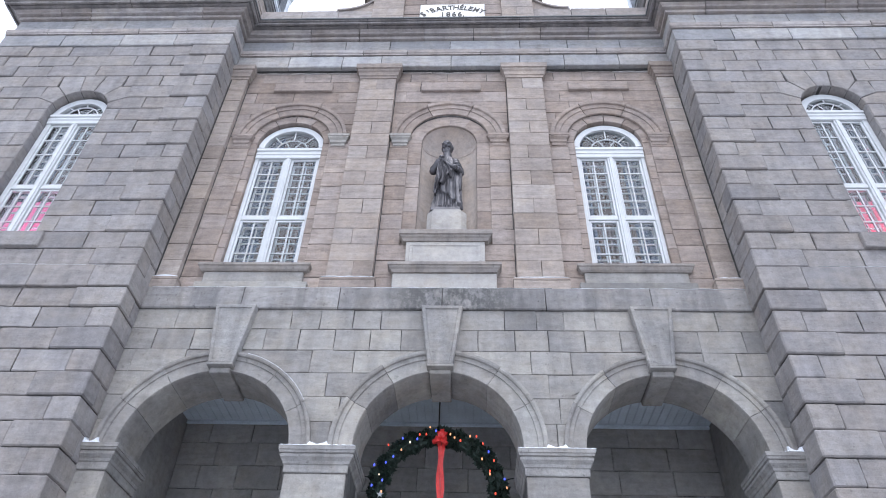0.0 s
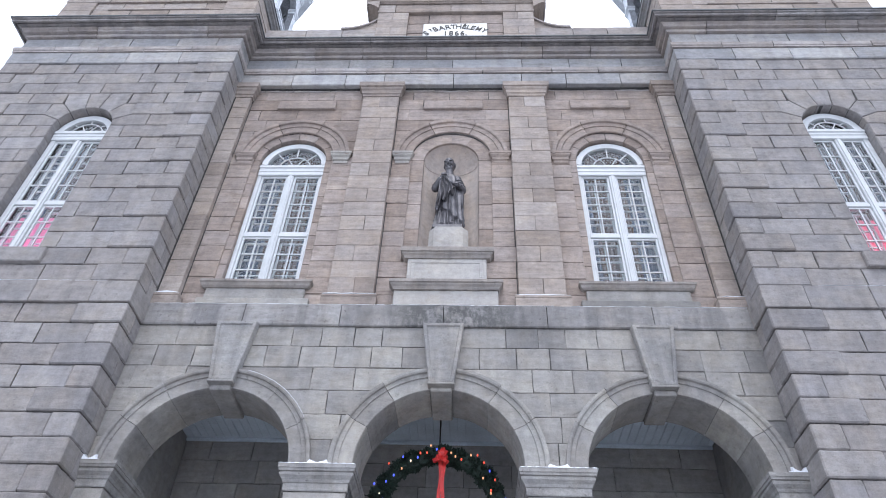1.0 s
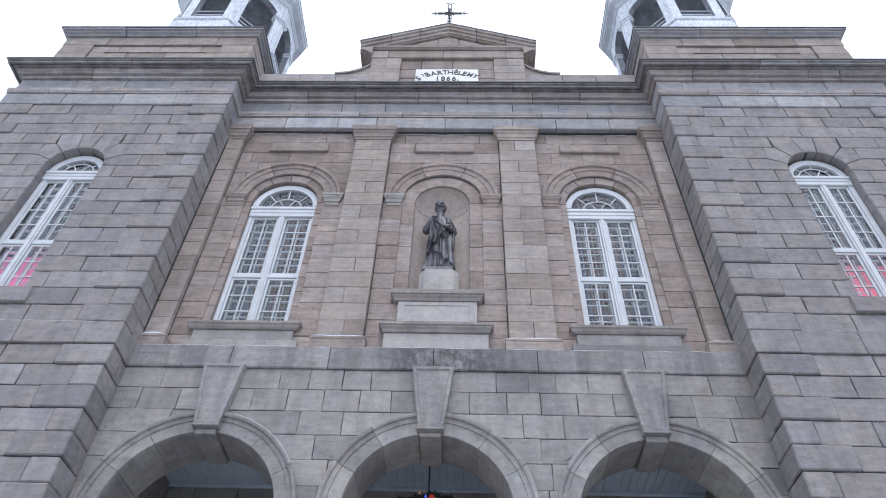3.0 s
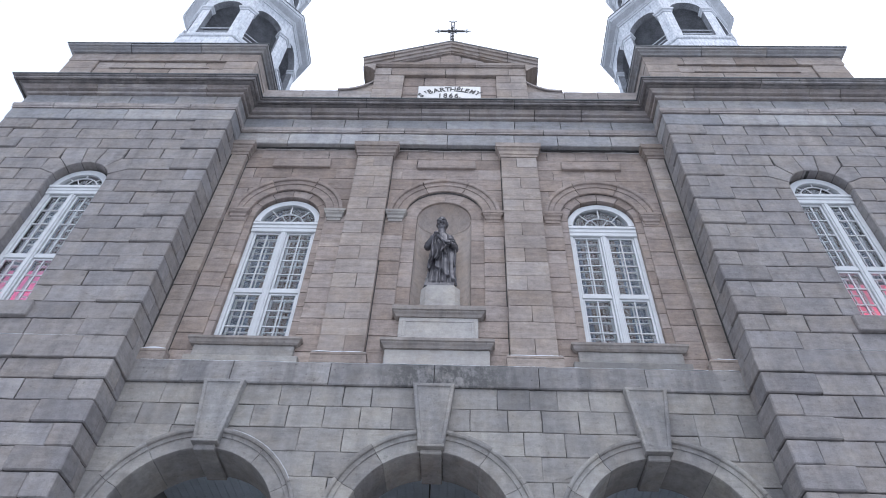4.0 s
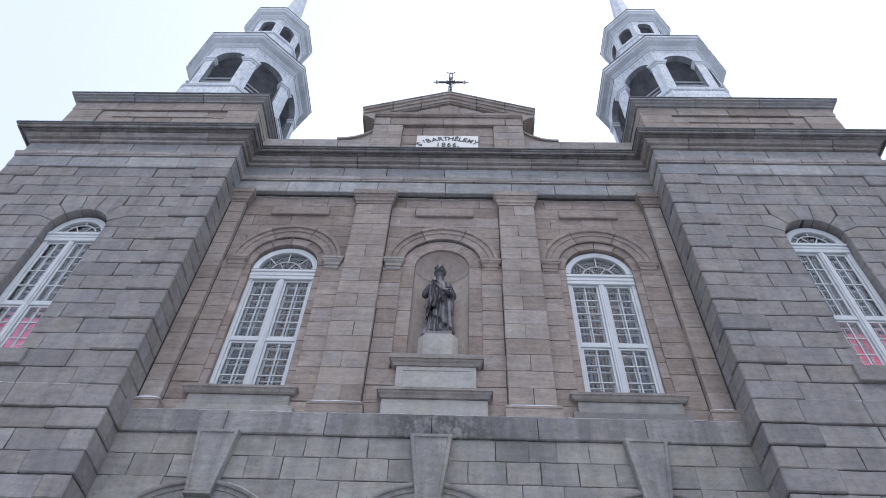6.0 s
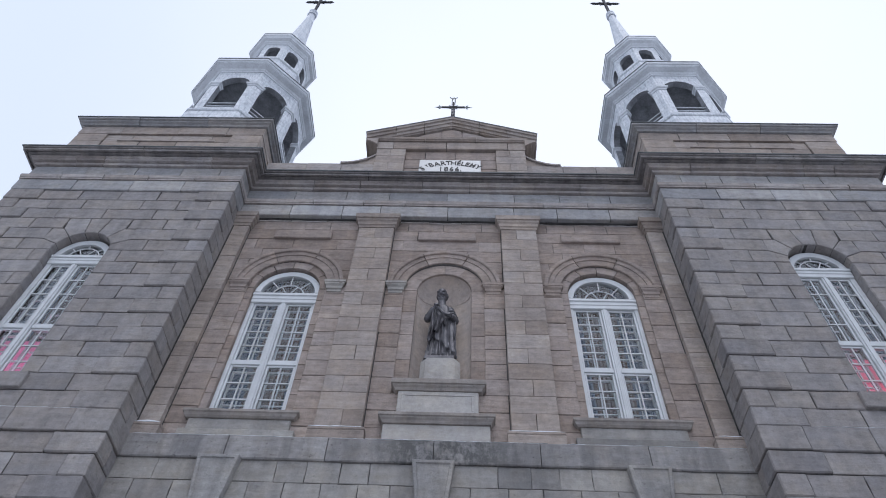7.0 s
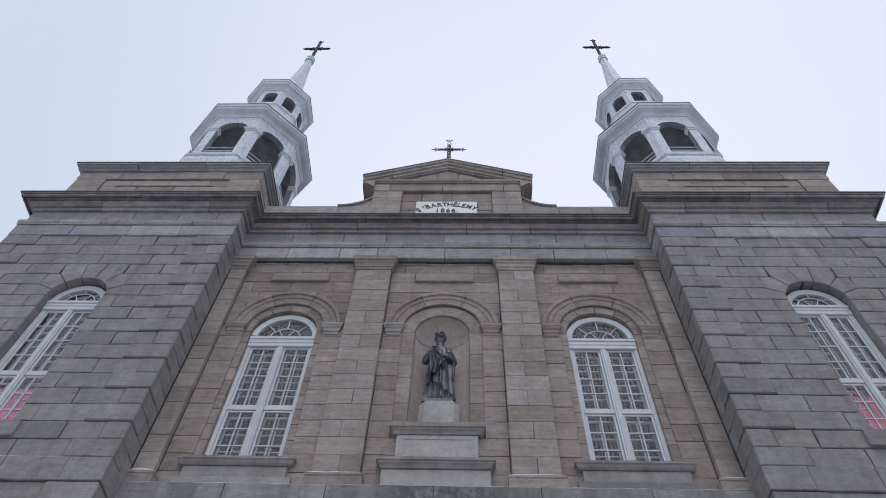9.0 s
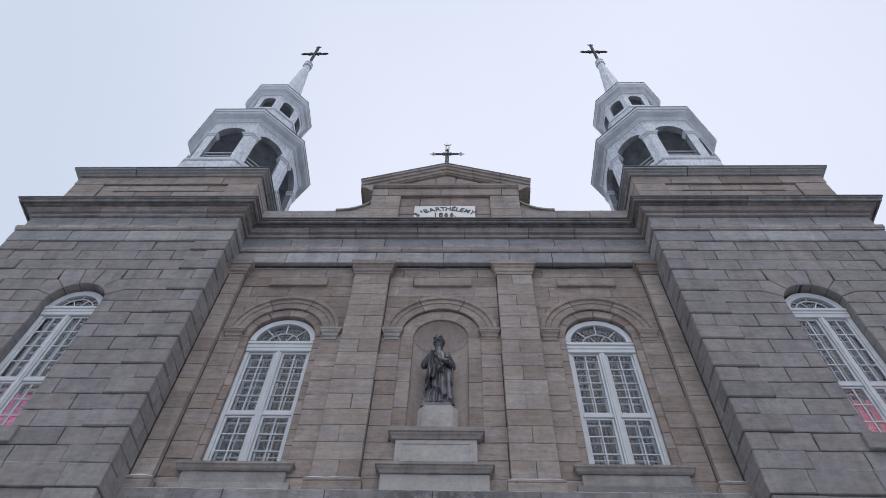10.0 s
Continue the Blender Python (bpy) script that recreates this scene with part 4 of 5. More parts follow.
# ---- tower attics ----
def attic(s):
    xi, xo, ya = 5.3, 10.58, -0.55
    u = sorted((s * xi, s * xo))
    at = thing("attic", "square limestone attic block with sunk panels and cornice", "attic", "structure", "attics of the towers",
               bm=boxed(u[0] + 0.05, u[1] - 0.05, ya + 0.06, 4.9, C1 - 0.02, 19.4), mat=MORTAR)
    z0, z1 = C1 + 0.0, 18.86
    for c0, c1 in ((u[0], u[0] + 0.85), (u[1] - 0.85, u[1])):
        for za, zb in zip(steps(z0, z1, 4), steps(z0, z1, 4)[1:]):
            part("corner_stone", weathered(c0, c1, ya, ya + 0.8, za + 0.003, zb - 0.003, bevel=0.01), SHAFT, at)
    r = random.Random(5 if s < 0 else 8)
    masonry(at, front(ya + 0.05), SHAFT, u[0] + 0.85, u[1] - 0.85, [z0, z0 + 0.5, z0 + 0.95, z0 + 1.32, z1], r, (0.9, 1.6), uneven=0.006)
    part("panel_frame", boxed(u[0] + 1.25, u[1] - 1.25, ya + 0.015, ya + 0.12, 18.5, 18.56, bevel=0.01), SHAFT, at)
    inner = s * xi
    for za, zb in zip(steps(z0, z1, 4), steps(z0, z1, 4)[1:]):
        for ya0, yb0 in ((ya + 0.81, 2.0), (2.01, 4.5)):
            part("stone", boxed(min(inner, inner + s * 0.1), max(inner, inner + s * 0.1), ya0, yb0, za + 0.003, zb - 0.003, bevel=0.01), SHAFT, at)
    path = [(u[0], 4.8), (u[0], ya), (u[1], ya), (u[1], 4.8)]
    moulded_run(at, "frieze_stone", path, [(-0.2, 18.868), (0.004, 18.868), (0.008, 18.88), (0.008, 19.255), (-0.2, 19.265)], SHAFT, 1.6, r, joints={1: sorted((s * 9.37, s * 7.73, s * 6.35))})
    moulded_run(at, "cornice_stone", path, [(-0.2, 19.283), (0.05, 19.283), (0.08, 19.33), (0.14, 19.36), (0.15, 19.4), (0.2, 19.41), (0.21, 19.49), (-0.2, 19.52)], FRIEZE, 1.9, r)
    part("flashing", moulding(path, [(0.0, 19.505), (0.215, 19.475), (0.228, 19.475), (0.228, 19.515), (0.0, 19.545)]), LEAD, at, "dark lead flashing on the cornice edge")
    part("roof", boxed(u[0] + 0.1, u[1] - 0.1, ya + 0.1, 4.7, 19.4, 19.56), LEAD, at, "flat lead roof")


for s in (-1, 1):
    attic(s)

# ---- nave behind the facade ----
nave = thing("nave", "plain stone nave with a metal roof behind the facade", "building", "structure")
bm = bmesh.new()
for x0, x1, y0, y1 in ((-9.6, -9.2, 5.3, 30.0), (9.2, 9.6, 5.3, 30.0), (-9.2, 9.2, 29.6, 30.0)):
    box(bm, x0, x1, y0, y1, 0, 13.5)
part("wall", bm, PORCH, nave)
bm = bmesh.new()
prism(bm, [(-9.9, 13.4), (9.9, 13.4), (0.0, 18.2)], lambda u, d, z: (u, d, z), 5.3, 30.3)
part("roof", bm, LEAD, nave)

# ---- belfries ----
T8 = math.tan(math.pi / 8)


def octagon(r):
    return [(r * math.sin(a) / math.cos(math.pi / 8), -r * math.cos(a) / math.cos(math.pi / 8)) for a in [math.pi / 8 * (2 * k - 1) for k in range(8)]]


def turned(k):
    return Matrix.Rotation(k * math.pi / 4, 4, "Z")


def arched_panel(r, zb, zsill, zs, half, zt, thick):
    """One face of an octagonal storey with a round-headed opening."""
    w = r * T8
    f = lambda u, d, z: (u, -r + d, z)
    bm = bmesh.new()
    prism(bm, [(-w, zb), (w, zb), (w, zsill), (-w, zsill)], f, 0, thick)
    arc = [(half * math.cos(math.pi * k / 20), zs + half * math.sin(math.pi * k / 20)) for k in range(0, 11)]
    right = [(half, zsill), (w, zsill), (w, zt), (0, zt)] + arc[::-1]
    prism(bm, right, f, 0, thick)
    prism(bm, [(-u, z) for u, z in right[::-1]], f, 0, thick)
    return bm


def storey(parent, r, zb, zsill, zs, half, zt, thick, rails):
    w = r * T8
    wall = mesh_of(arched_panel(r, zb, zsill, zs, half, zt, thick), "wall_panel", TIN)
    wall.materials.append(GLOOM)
    # jambs and arch undersides take the darker grey as painted-in shade
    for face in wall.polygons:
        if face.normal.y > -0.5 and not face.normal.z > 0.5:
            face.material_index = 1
    prof = [(-0.02, zs - 0.2), (0.02, zs - 0.2), (0.03, zs - 0.12), (0.07, zs - 0.09), (0.08, zs - 0.02), (-0.02, zs)]
    c = octagon(r)
    impost = mesh_of(moulding([(half - 0.0, -r + thick), (half, -r), (c[1][0], c[1][1]), tuple(Matrix.Rotation(math.pi / 4, 2) @ Vector((-half, -r))), tuple(Matrix.Rotation(math.pi / 4, 2) @ Vector((-half, -r + thick)))], prof), "impost", TINTRIM)
    sill = mesh_of(moulding([(-half - 0.1, -r), (half + 0.1, -r)], [(-0.1, zsill - 0.13), (0.05, zsill - 0.13), (0.08, zsill - 0.1), (0.09, zsill - 0.02), (-0.1, zsill + 0.01)]), "sill", TINTRIM)
    bm = bmesh.new()
    for z in rails:
        rod(bm, (-half - 0.02, -r + 0.1, z), (half + 0.02, -r + 0.1, z), 0.022)
    rail = mesh_of(bm, "rail", TINTRIM)
    for k in range(8):
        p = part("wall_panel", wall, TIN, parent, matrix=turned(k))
        if rails:
            part("impost", impost, TINTRIM, parent, matrix=turned(k))
        part("sill", sill, TINTRIM, p)
        if rails:
            part("rail", rail, TINTRIM, p)


def belfry():
    b = thing("belfry", "white tin clad octagonal belfry with lantern and spire", "bell tower", "", "belfries of the church")
    # splayed base
    part("base", moulding(octagon(1.98), [(-0.3, 19.5), (0.12, 19.5), (0.1, 20.6), (0.06, 21.7), (0.02, 21.95), (0.06, 21.98), (0.07, 22.06), (-0.3, 22.1)], True), TIN, b)
    storey(b, 1.9, 21.9, 22.3, 24.42, 0.52, 25.5, 0.22, (22.76, 23.0))
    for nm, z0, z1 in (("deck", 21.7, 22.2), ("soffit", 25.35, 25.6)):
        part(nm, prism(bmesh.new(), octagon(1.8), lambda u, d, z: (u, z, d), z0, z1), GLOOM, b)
    part("cornice", moulding(octagon(1.9), [(-0.2, 25.38), (0.03, 25.38), (0.035, 25.47), (0.05, 25.475), (0.09, 25.56), (0.27, 25.62), (0.275, 25.66), (0.29, 25.655), (0.295, 25.74), (0.335, 25.745), (0.35, 25.88), (-0.2, 25.95)], True), TINTRIM, b, "deep moulded octagonal cornice")
    part("flashing", moulding(octagon(1.9), [(0.1, 25.9), (0.345, 25.86), (0.362, 25.86), (0.362, 25.905), (0.1, 25.95)], True), LEAD, b, "dark metal edge on the cornice")
    part("skirt_roof", moulding(octagon(1.2), [(-0.3, 25.8), (1.0, 25.86), (0.3, 26.35), (0.05, 26.75), (-0.3, 26.8)], True), TIN, b, "low tin skirt roof")
    part("lantern_base", moulding(octagon(1.13), [(-0.3, 26.6), (0.05, 26.6), (0.03, 28.6), (0.08, 28.66), (0.08, 28.74), (-0.3, 28.78)], True), TIN, b)
    storey(b, 1.1, 28.65, 28.85, 29.84, 0.27, 30.5, 0.16, ())
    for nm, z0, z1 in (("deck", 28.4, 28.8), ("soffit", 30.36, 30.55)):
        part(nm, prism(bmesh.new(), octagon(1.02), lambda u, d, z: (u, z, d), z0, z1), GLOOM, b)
    part("cornice", moulding(octagon(1.1), [(-0.2, 30.36), (0.03, 30.36), (0.05, 30.44), (0.1, 30.5), (0.12, 30.56), (0.24, 30.62), (0.26, 30.72), (0.3, 30.75), (0.31, 30.9), (-0.2, 30.98)], True), TINTRIM, b, "moulded octagonal cornice")
    part("flashing", moulding(octagon(1.1), [(0.1, 30.92), (0.305, 30.88), (0.322, 30.88), (0.322, 30.925), (0.1, 30.96)], True), LEAD, b, "dark metal edge on the cornice")
    bm = bmesh.new()
    spire = [(1.25, 30.88), (0.8, 31.15), (0.6, 31.6), (0.48, 32.6), (0.38, 34.0), (0.26, 36.0), (0.15, 37.75)]
    rings = [[bm.verts.new((x, y, z)) for x, y in octagon(r)] for r, z in spire]
    for a, c in zip(rings, rings[1:]):
        for k in range(8):
            bm.faces.new((a[k], a[(k + 1) % 8], c[(k + 1) % 8], c[k]))
    bm.faces.new(rings[-1])
    part("spire", bm, TIN, b, "slender tapering spire")
    bm = ball(bmesh.new(), (0, 0, 38.05), 0.235, u=14, v=10)
    moulding(octagon(0.13), [(0.0, 37.6), (0.1, 37.62), (0.1, 37.76), (0.0, 37.8)], True, bm)
    part("finial", bm, TIN, b, "round finial ball")
    cr = part("cross", iron_cross(38.25, 41.4, 39.95, 0.57, 0.06), IRON, b, "black iron cross")
    return b


def iron_cross(z0, z1, za, arm, w):
    bm = bmesh.new()
    box(bm, -w, w, -w, w, z0, z1 - 0.2, 0.01)
    box(bm, -arm, arm, -w * 0.8, w * 0.8, za - w, za + w, 0.01)
    for c, d in (((0, 0, z1 - 0.2), (0, 0, 1)), ((-arm, 0, za), (-1, 0, 0)), ((arm, 0, za), (1, 0, 0))):
        c, d = Vector(c), Vector(d)
        rod(bm, c, c + d * 0.24, w * 1.2, 0.008)
        side = Vector((d.z, 0, d.x))
        for k in (-1, 1):
            p = c - d * 0.02
            q = p + side * k * 0.13 + d * 0.06
            rod(bm, p, q, w * 0.6, w * 0.5)
            rod(bm, q, q + d * 0.1 + side * k * 0.02, w * 0.5, 0.008)
    for k in range(4):
        a = math.pi / 4 + k * math.pi / 2
        c = Vector((0, 0, za))
        rod(bm, c, c + Vector((math.cos(a), 0, math.sin(a))) * 0.42, w * 0.95, 0.015)
    return bm


first = belfry()
first.location = (-7.82, 2.2, 0)
copy_thing(first, pose(7.82, 2.2, 0))

gx = thing("gable_cross", "wrought iron openwork cross on the gable apex", "cross")
gx.location = (0.0, 0.1, 0)
bm = bmesh.new()
za, top = 22.2, 22.88
for k in (-1, 1):
    rod(bm, (k * 0.048, 0, 20.6), (k * 0.048, 0, top), 0.014)
    rod(bm, (-0.38, 0, za + k * 0.045), (0.38, 0, za + k * 0.045), 0.017)
for k in range(9):
    z = 20.8 + k * 0.2
    rod(bm, (-0.055, 0, z), (0.055, 0, z + 0.1), 0.011)
    rod(bm, (0.055, 0, z), (-0.055, 0, z + 0.1), 0.011)
box(bm, -0.022, 0.022, -0.012, 0.012, 20.6, 22.6)
box(bm, -0.38, 0.38, -0.012, 0.012, za - 0.03, za + 0.03)
part("bars", bm, IRON, gx)
for c, d in (((0, 0, top), (0, 0, 1)), ((-0.4, 0, za), (-1, 0, 0)), ((0.4, 0, za), (1, 0, 0))):
    c, d = Vector(c), Vector(d)
    side = Vector((d.z, 0, d.x))
    tip = bmesh.new()
    rod(tip, c - d * 0.04, c + d * 0.05, 0.022, 0.032)
    rod(tip, c + d * 0.05, c + d * 0.2, 0.032, 0.004)
    for k in (-1, 1):
        prev = c
        for a in range(1, 7):
            q = c + side * k * (0.03 + 0.085 * math.sin(a * 0.42)) + d * (0.1 * a / 6 - 0.04 * max(0, a - 4))
            rod(tip, prev, q, 0.019, 0.012, 5)
            prev = q
    part("fleuron", tip, SILVER, gx, "pointed wrought iron tip with curls")
rays = bmesh.new()
for k in range(2):
    a = math.pi / 4 + k * math.pi / 2
    c = Vector((math.cos(a), 0, math.sin(a))) * 0.19
    rod(rays, Vector((0, 0, za)) - c, Vector((0, 0, za)) + c, 0.014, 0.014, 5)
part("rays", rays, IRON, gx, "crossed iron rays")


# ---- windows ----
def casement(bm, u0, u1, z0, z1, y, cols, zrows, bar=0.026, frame_w=0.045, d=0.045):
    """A glazed leaf: stiles, rails and glazing bars."""
    box(bm, u0, u0 + frame_w, y, y + d, z0, z1, 0.006), box(bm, u1 - frame_w, u1, y, y + d, z0, z1, 0.006)
    box(bm, u0 + frame_w, u1 - frame_w, y, y + d, z0, z0 + frame_w, 0.006), box(bm, u0 + frame_w, u1 - frame_w, y, y + d, z1 - frame_w, z1, 0.006)
    a, b = u0 + frame_w, u1 - frame_w
    for k in range(1, cols):
        u = a + (b - a) * k / cols
        box(bm, u - bar / 2, u + bar / 2, y + 0.006, y + d - 0.006, z0 + frame_w, z1 - frame_w)
    for k in range(1, zrows):
        z = z0 + frame_w + (z1 - z0 - 2 * frame_w) * k / zrows
        box(bm, a, b, y + 0.004, y + d - 0.004, z - bar / 2, z + bar / 2)


def window(name, cx, y, half, zb, zc, label, glow=None, zmid=0.0, head=0.13, rail=0.13, fw=0.1, drop=0.0):
    win = thing(name, label, "window", "structure")
    zmid = zmid or zb + 1.18
    fr = bmesh.new()
    zt = zc - drop    # springing of the transom
    for s in (-1, 1):
        u = sorted((cx + s * half, cx + s * (half - fw)))
        box(fr, u[0], u[1], y, y + 0.12, zb, zc, 0.008)
    box(fr, cx - half + fw, cx + half - fw, y, y + 0.12, zb, zb + 0.06, 0.006)
    box(fr, cx - 0.065, cx + 0.065, y - 0.015, y + 0.12, zb + 0.06, zt - rail - 0.01, 0.008)
    box(fr, cx - 0.03, cx + 0.03, y - 0.035, y - 0.014, zb + 0.06, zt - rail - 0.01, 0.006)
    box(fr, cx - half + 0.001, cx + half - 0.001, y - 0.03, y + 0.1, zt - rail, zt + 0.02, 0.012)
    box(fr, cx - half + 0.001, cx + half - 0.001, y - 0.055, y + 0.02, zt - 0.04, zt + 0.04, 0.01)
    box(fr, cx - half + fw, cx - 0.065, y + 0.0, y + 0.1, zmid - 0.05, zmid + 0.05, 0.01), box(fr, cx + 0.065, cx + half - fw, y + 0.0, y + 0.1, zmid - 0.05, zmid + 0.05, 0.01)
    if rail > 0.2:
        box(fr, cx - half + 0.001, cx + half - 0.001, y - 0.045, y + 0.02, zt - rail + 0.1, zt - rail + 0.16, 0.012)
    part("window_frame", fr, WHITE, win, "white painted wooden frame")
    tmp = arc_block(cx, zc, [(half - head, 0.0), (half - head * 0.45, -0.012), (half - 0.005, -0.012), (half - 0.005, 0.12), (half - head, 0.12)], -88, 88, y, 24)
    part("arched_head", tmp, WHITE, win)
    fan = bmesh.new()
    zf = zt + 0.04
    for a in (-45, 0, 45):
        a = radians(a)
        rod(fan, (cx + 0.35 * math.sin(a), y + 0.05, zf + 0.35 * math.cos(a)), (cx + (half - 0.1) * math.sin(a), y + 0.05, zc + (half - 0.1) * math.cos(a)), 0.016)
    for a0, a1 in zip(range(-90, 90, 15), range(-75, 91, 15)):
        a0, a1 = radians(a0), radians(a1)
        rod(fan, (cx + 0.35 * math.sin(a0), y + 0.05, zf + 0.35 * math.cos(a0)), (cx + 0.35 * math.sin(a1), y + 0.05, zf + 0.35 * math.cos(a1)), 0.016)
    for a in (-30, 30):
        a = radians(a)
        rod(fan, (cx, y + 0.05, zf), (cx + 0.35 * math.sin(a), y + 0.05, zf + 0.35 * math.cos(a)), 0.013)
    part("fanlight", fan, WHITE, win, "white radiating fanlight bars")
    for s in (-1, 1):
        u = sorted((cx + s * 0.068, cx + s * (half - fw - 0.003)))
        for z0, z1, rows in ((zb + 0.063, zmid - 0.053, 3), (zmid + 0.053, zt - rail - 0.005, 4)):
            leaf = bmesh.new()
            casement(leaf, u[0], u[1], z0, z1, y + 0.025, 2, rows)
            lf = part("sash", leaf, WHITE, win)
            uw, zh = (u[1] - u[0] - 0.09) / 2, (z1 - z0 - 0.09) / rows
            for c in range(2):
                for q in range(rows):
                    ua, za = u[0] + 0.045 + uw * c, z0 + 0.045 + zh * q
                    pane = boxed(ua - 0.004, ua + uw + 0.004, y + 0.045, y + 0.049, za - 0.004, za + zh + 0.004)
                    lean = Matrix.Rotation(random.uniform(-0.008, 0.008), 3, "X") @ Matrix.Rotation(random.uniform(-0.008, 0.008), 3, "Z")
                    bmesh.ops.rotate(pane, cent=(ua + uw / 2, y + 0.047, za + zh / 2), matrix=lean, verts=pane.verts)
                    part("pane", pane, GLASS, lf).visible_shadow = False
            inner = bmesh.new()
            casement(inner, u[0], u[1], z0, z1, y + 0.2, 2, rows, 0.022, 0.045)
            part("inner_sash", inner, WHITE, win)
    gl = bmesh.new()
    pts = [(cx + (half - 0.12) * math.cos(math.pi * k / 16), zc + 0.02 + (half - 0.12) * math.sin(math.pi * k / 16)) for k in range(17)] + [(cx - half + 0.12, zt), (cx + half - 0.12, zt)]
    prism(gl, pts, front(0), y + 0.06, y + 0.064)
    part("pane", gl, GLASS, win).visible_shadow = False
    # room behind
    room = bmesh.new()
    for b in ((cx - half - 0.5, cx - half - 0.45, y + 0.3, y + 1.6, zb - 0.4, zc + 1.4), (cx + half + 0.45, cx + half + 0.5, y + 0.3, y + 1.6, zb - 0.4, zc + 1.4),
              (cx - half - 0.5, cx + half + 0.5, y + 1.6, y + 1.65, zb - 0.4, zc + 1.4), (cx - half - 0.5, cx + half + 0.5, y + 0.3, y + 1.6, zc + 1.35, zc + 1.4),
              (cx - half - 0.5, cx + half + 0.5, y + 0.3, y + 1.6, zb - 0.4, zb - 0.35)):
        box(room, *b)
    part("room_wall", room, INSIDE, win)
    cur = bmesh.new()
    for s in (-1, 1):
        pts = [(cx + s * (half + 0.42 - 0.76 * k / 30), y + 0.5 + 0.03 * math.sin(k * 1.3)) for k in range(31)]
        rows_ = [[cur.verts.new((px, py + dy, z)) for z in (zb - 0.1, zc + half + 0.25) for dy in (0, 0.01)] for px, py in pts]
        for a, b in zip(rows_, rows_[1:]):
            cur.faces.new((a[0], b[0], b[2], a[2])), cur.faces.new((a[1], b[1], b[3], a[3]))
    part("curtain", cur, CURTAIN, win, "blue grey net curtains drawn aside behind the panes, tinted also for reflected sky")
    mid = bmesh.new()
    rows_ = [[mid.verts.new((cx - 0.5 + k / 40, y + 0.57 + 0.02 * math.sin(k * 1.7) + dy, z)) for z in (zb - 0.1, zc + half + 0.25) for dy in (0, 0.01)] for k in range(41)]
    for a, b in zip(rows_, rows_[1:]):
        mid.faces.new((a[0], b[0], b[2], a[2])), mid.faces.new((a[1], b[1], b[3], a[3]))
    part("drape", mid, DRAPE, win, "brown drape hanging in the middle of the window")
    if glow:
        # added glowing sheet, stands in for the curtain lit by the coloured tube
        part("curtain_glow", boxed(cx - half + 0.02, cx + half - 0.02, y + 0.42, y + 0.45, zb + 0.02, zmid), glow[0], win, "glowing panel standing in for coloured light on the curtain behind the lower panes")
        part("light_tube", rod(bmesh.new(), (cx - half + 0.05, y + 0.145, zb + 0.035), (cx + half - 0.05, y + 0.145, zb + 0.035), 0.025, sides=10), glow[1], win, "coloured festive light tube on the window ledge")
    return win


window("window_1", -XW + 0.015, 0.25, 0.728, 9.5, 13.0, "tall white arched window with small panes and fanlight", None, 10.91, 0.13, 0.26, 0.085, 0.08)
window("window_2", XW, 0.25, 0.728, 9.5, 13.0, "tall white arched window with small panes and fanlight", None, 10.91, 0.13, 0.26, 0.085, 0.08)
window("window_3", -XTW, -0.46, 0.625, 9.66, 13.22, "white arched tower window glowing pink in its lower panes", GLOW_PINK, 11.06, 0.14, 0.24, 0.105)
window("window_4", XTW, -0.46, 0.625, 9.66, 13.22, "white arched tower window glowing red in its lower panes", GLOW_ROSE, 11.06, 0.14, 0.24, 0.105)


# ---- window sills and aprons ----
def sill(cx, half, y, zt, apron):
    sl = thing("window_sill", "weathered limestone sill on a plain apron block", "sill", "structure", "sills")
    back = y + 0.55
    prof = [(-0.02, zt - 0.15), (0.0, zt - 0.15), (0.03, zt - 0.12), (0.045, zt - 0.07), (0.07, zt - 0.05), (0.07, zt - 0.005), (-0.02, zt + 0.01)]
    bm = moulding([(cx - half, back), (cx - half, y), (cx + half, y), (cx + half, back)], prof)
    box(bm, cx - half + 0.01, cx + half - 0.01, y + 0.01, back, zt - 0.15, zt + 0.006)
    part("ledge", worn(bm, 0.006), SILL, sl)
    if apron:
        part("apron", weathered(cx - half + 0.05, cx + half - 0.05, y + 0.02, back, 9.135, zt - 0.152, bevel=0.012), GREY, sl, "smooth grey apron block")
        part("plinth", weathered(cx - half - 0.06, cx + half + 0.06, y - 0.02, back, BAND1 + 0.001, 9.13, bevel=0.012), GREY, sl, "grey plinth block below the apron")


sill(-XW, 0.96, 0.04, 9.53, True)
sill(XW, 0.96, 0.04, 9.53, True)
for s in (-1, 1):
    sl = thing("window_sill", "thick grey limestone tower sill", "sill", "structure", "sills")
    part("ledge", boxed(s * XTW - 0.85, s * XTW + 0.85, YT - 0.08, YT + 0.4, 9.32, 9.66, bevel=0.015), TOWER, sl)

# ---- niche pedestal, sills and statue ----
ns = thing("niche_sill", "pale stone sills and panel under the niche", "sill", "structure")
CX = 0.03


def shelf(half, y, zt, zb):
    prof = [(-0.02, zb), (0.0, zb), (0.02, zb + 0.05), (0.05, zb + 0.08), (0.055, zb + 0.11), (0.08, zb + 0.12), (0.08, zt), (-0.02, zt + 0.01)]
    bm = moulding([(CX - half, YW + 0.4), (CX - half, y), (CX + half, y), (CX + half, YW + 0.4)], prof)
    return box(bm, CX - half + 0.01, CX + half - 0.01, y + 0.01, YW + 0.5, zb, zt + 0.005)


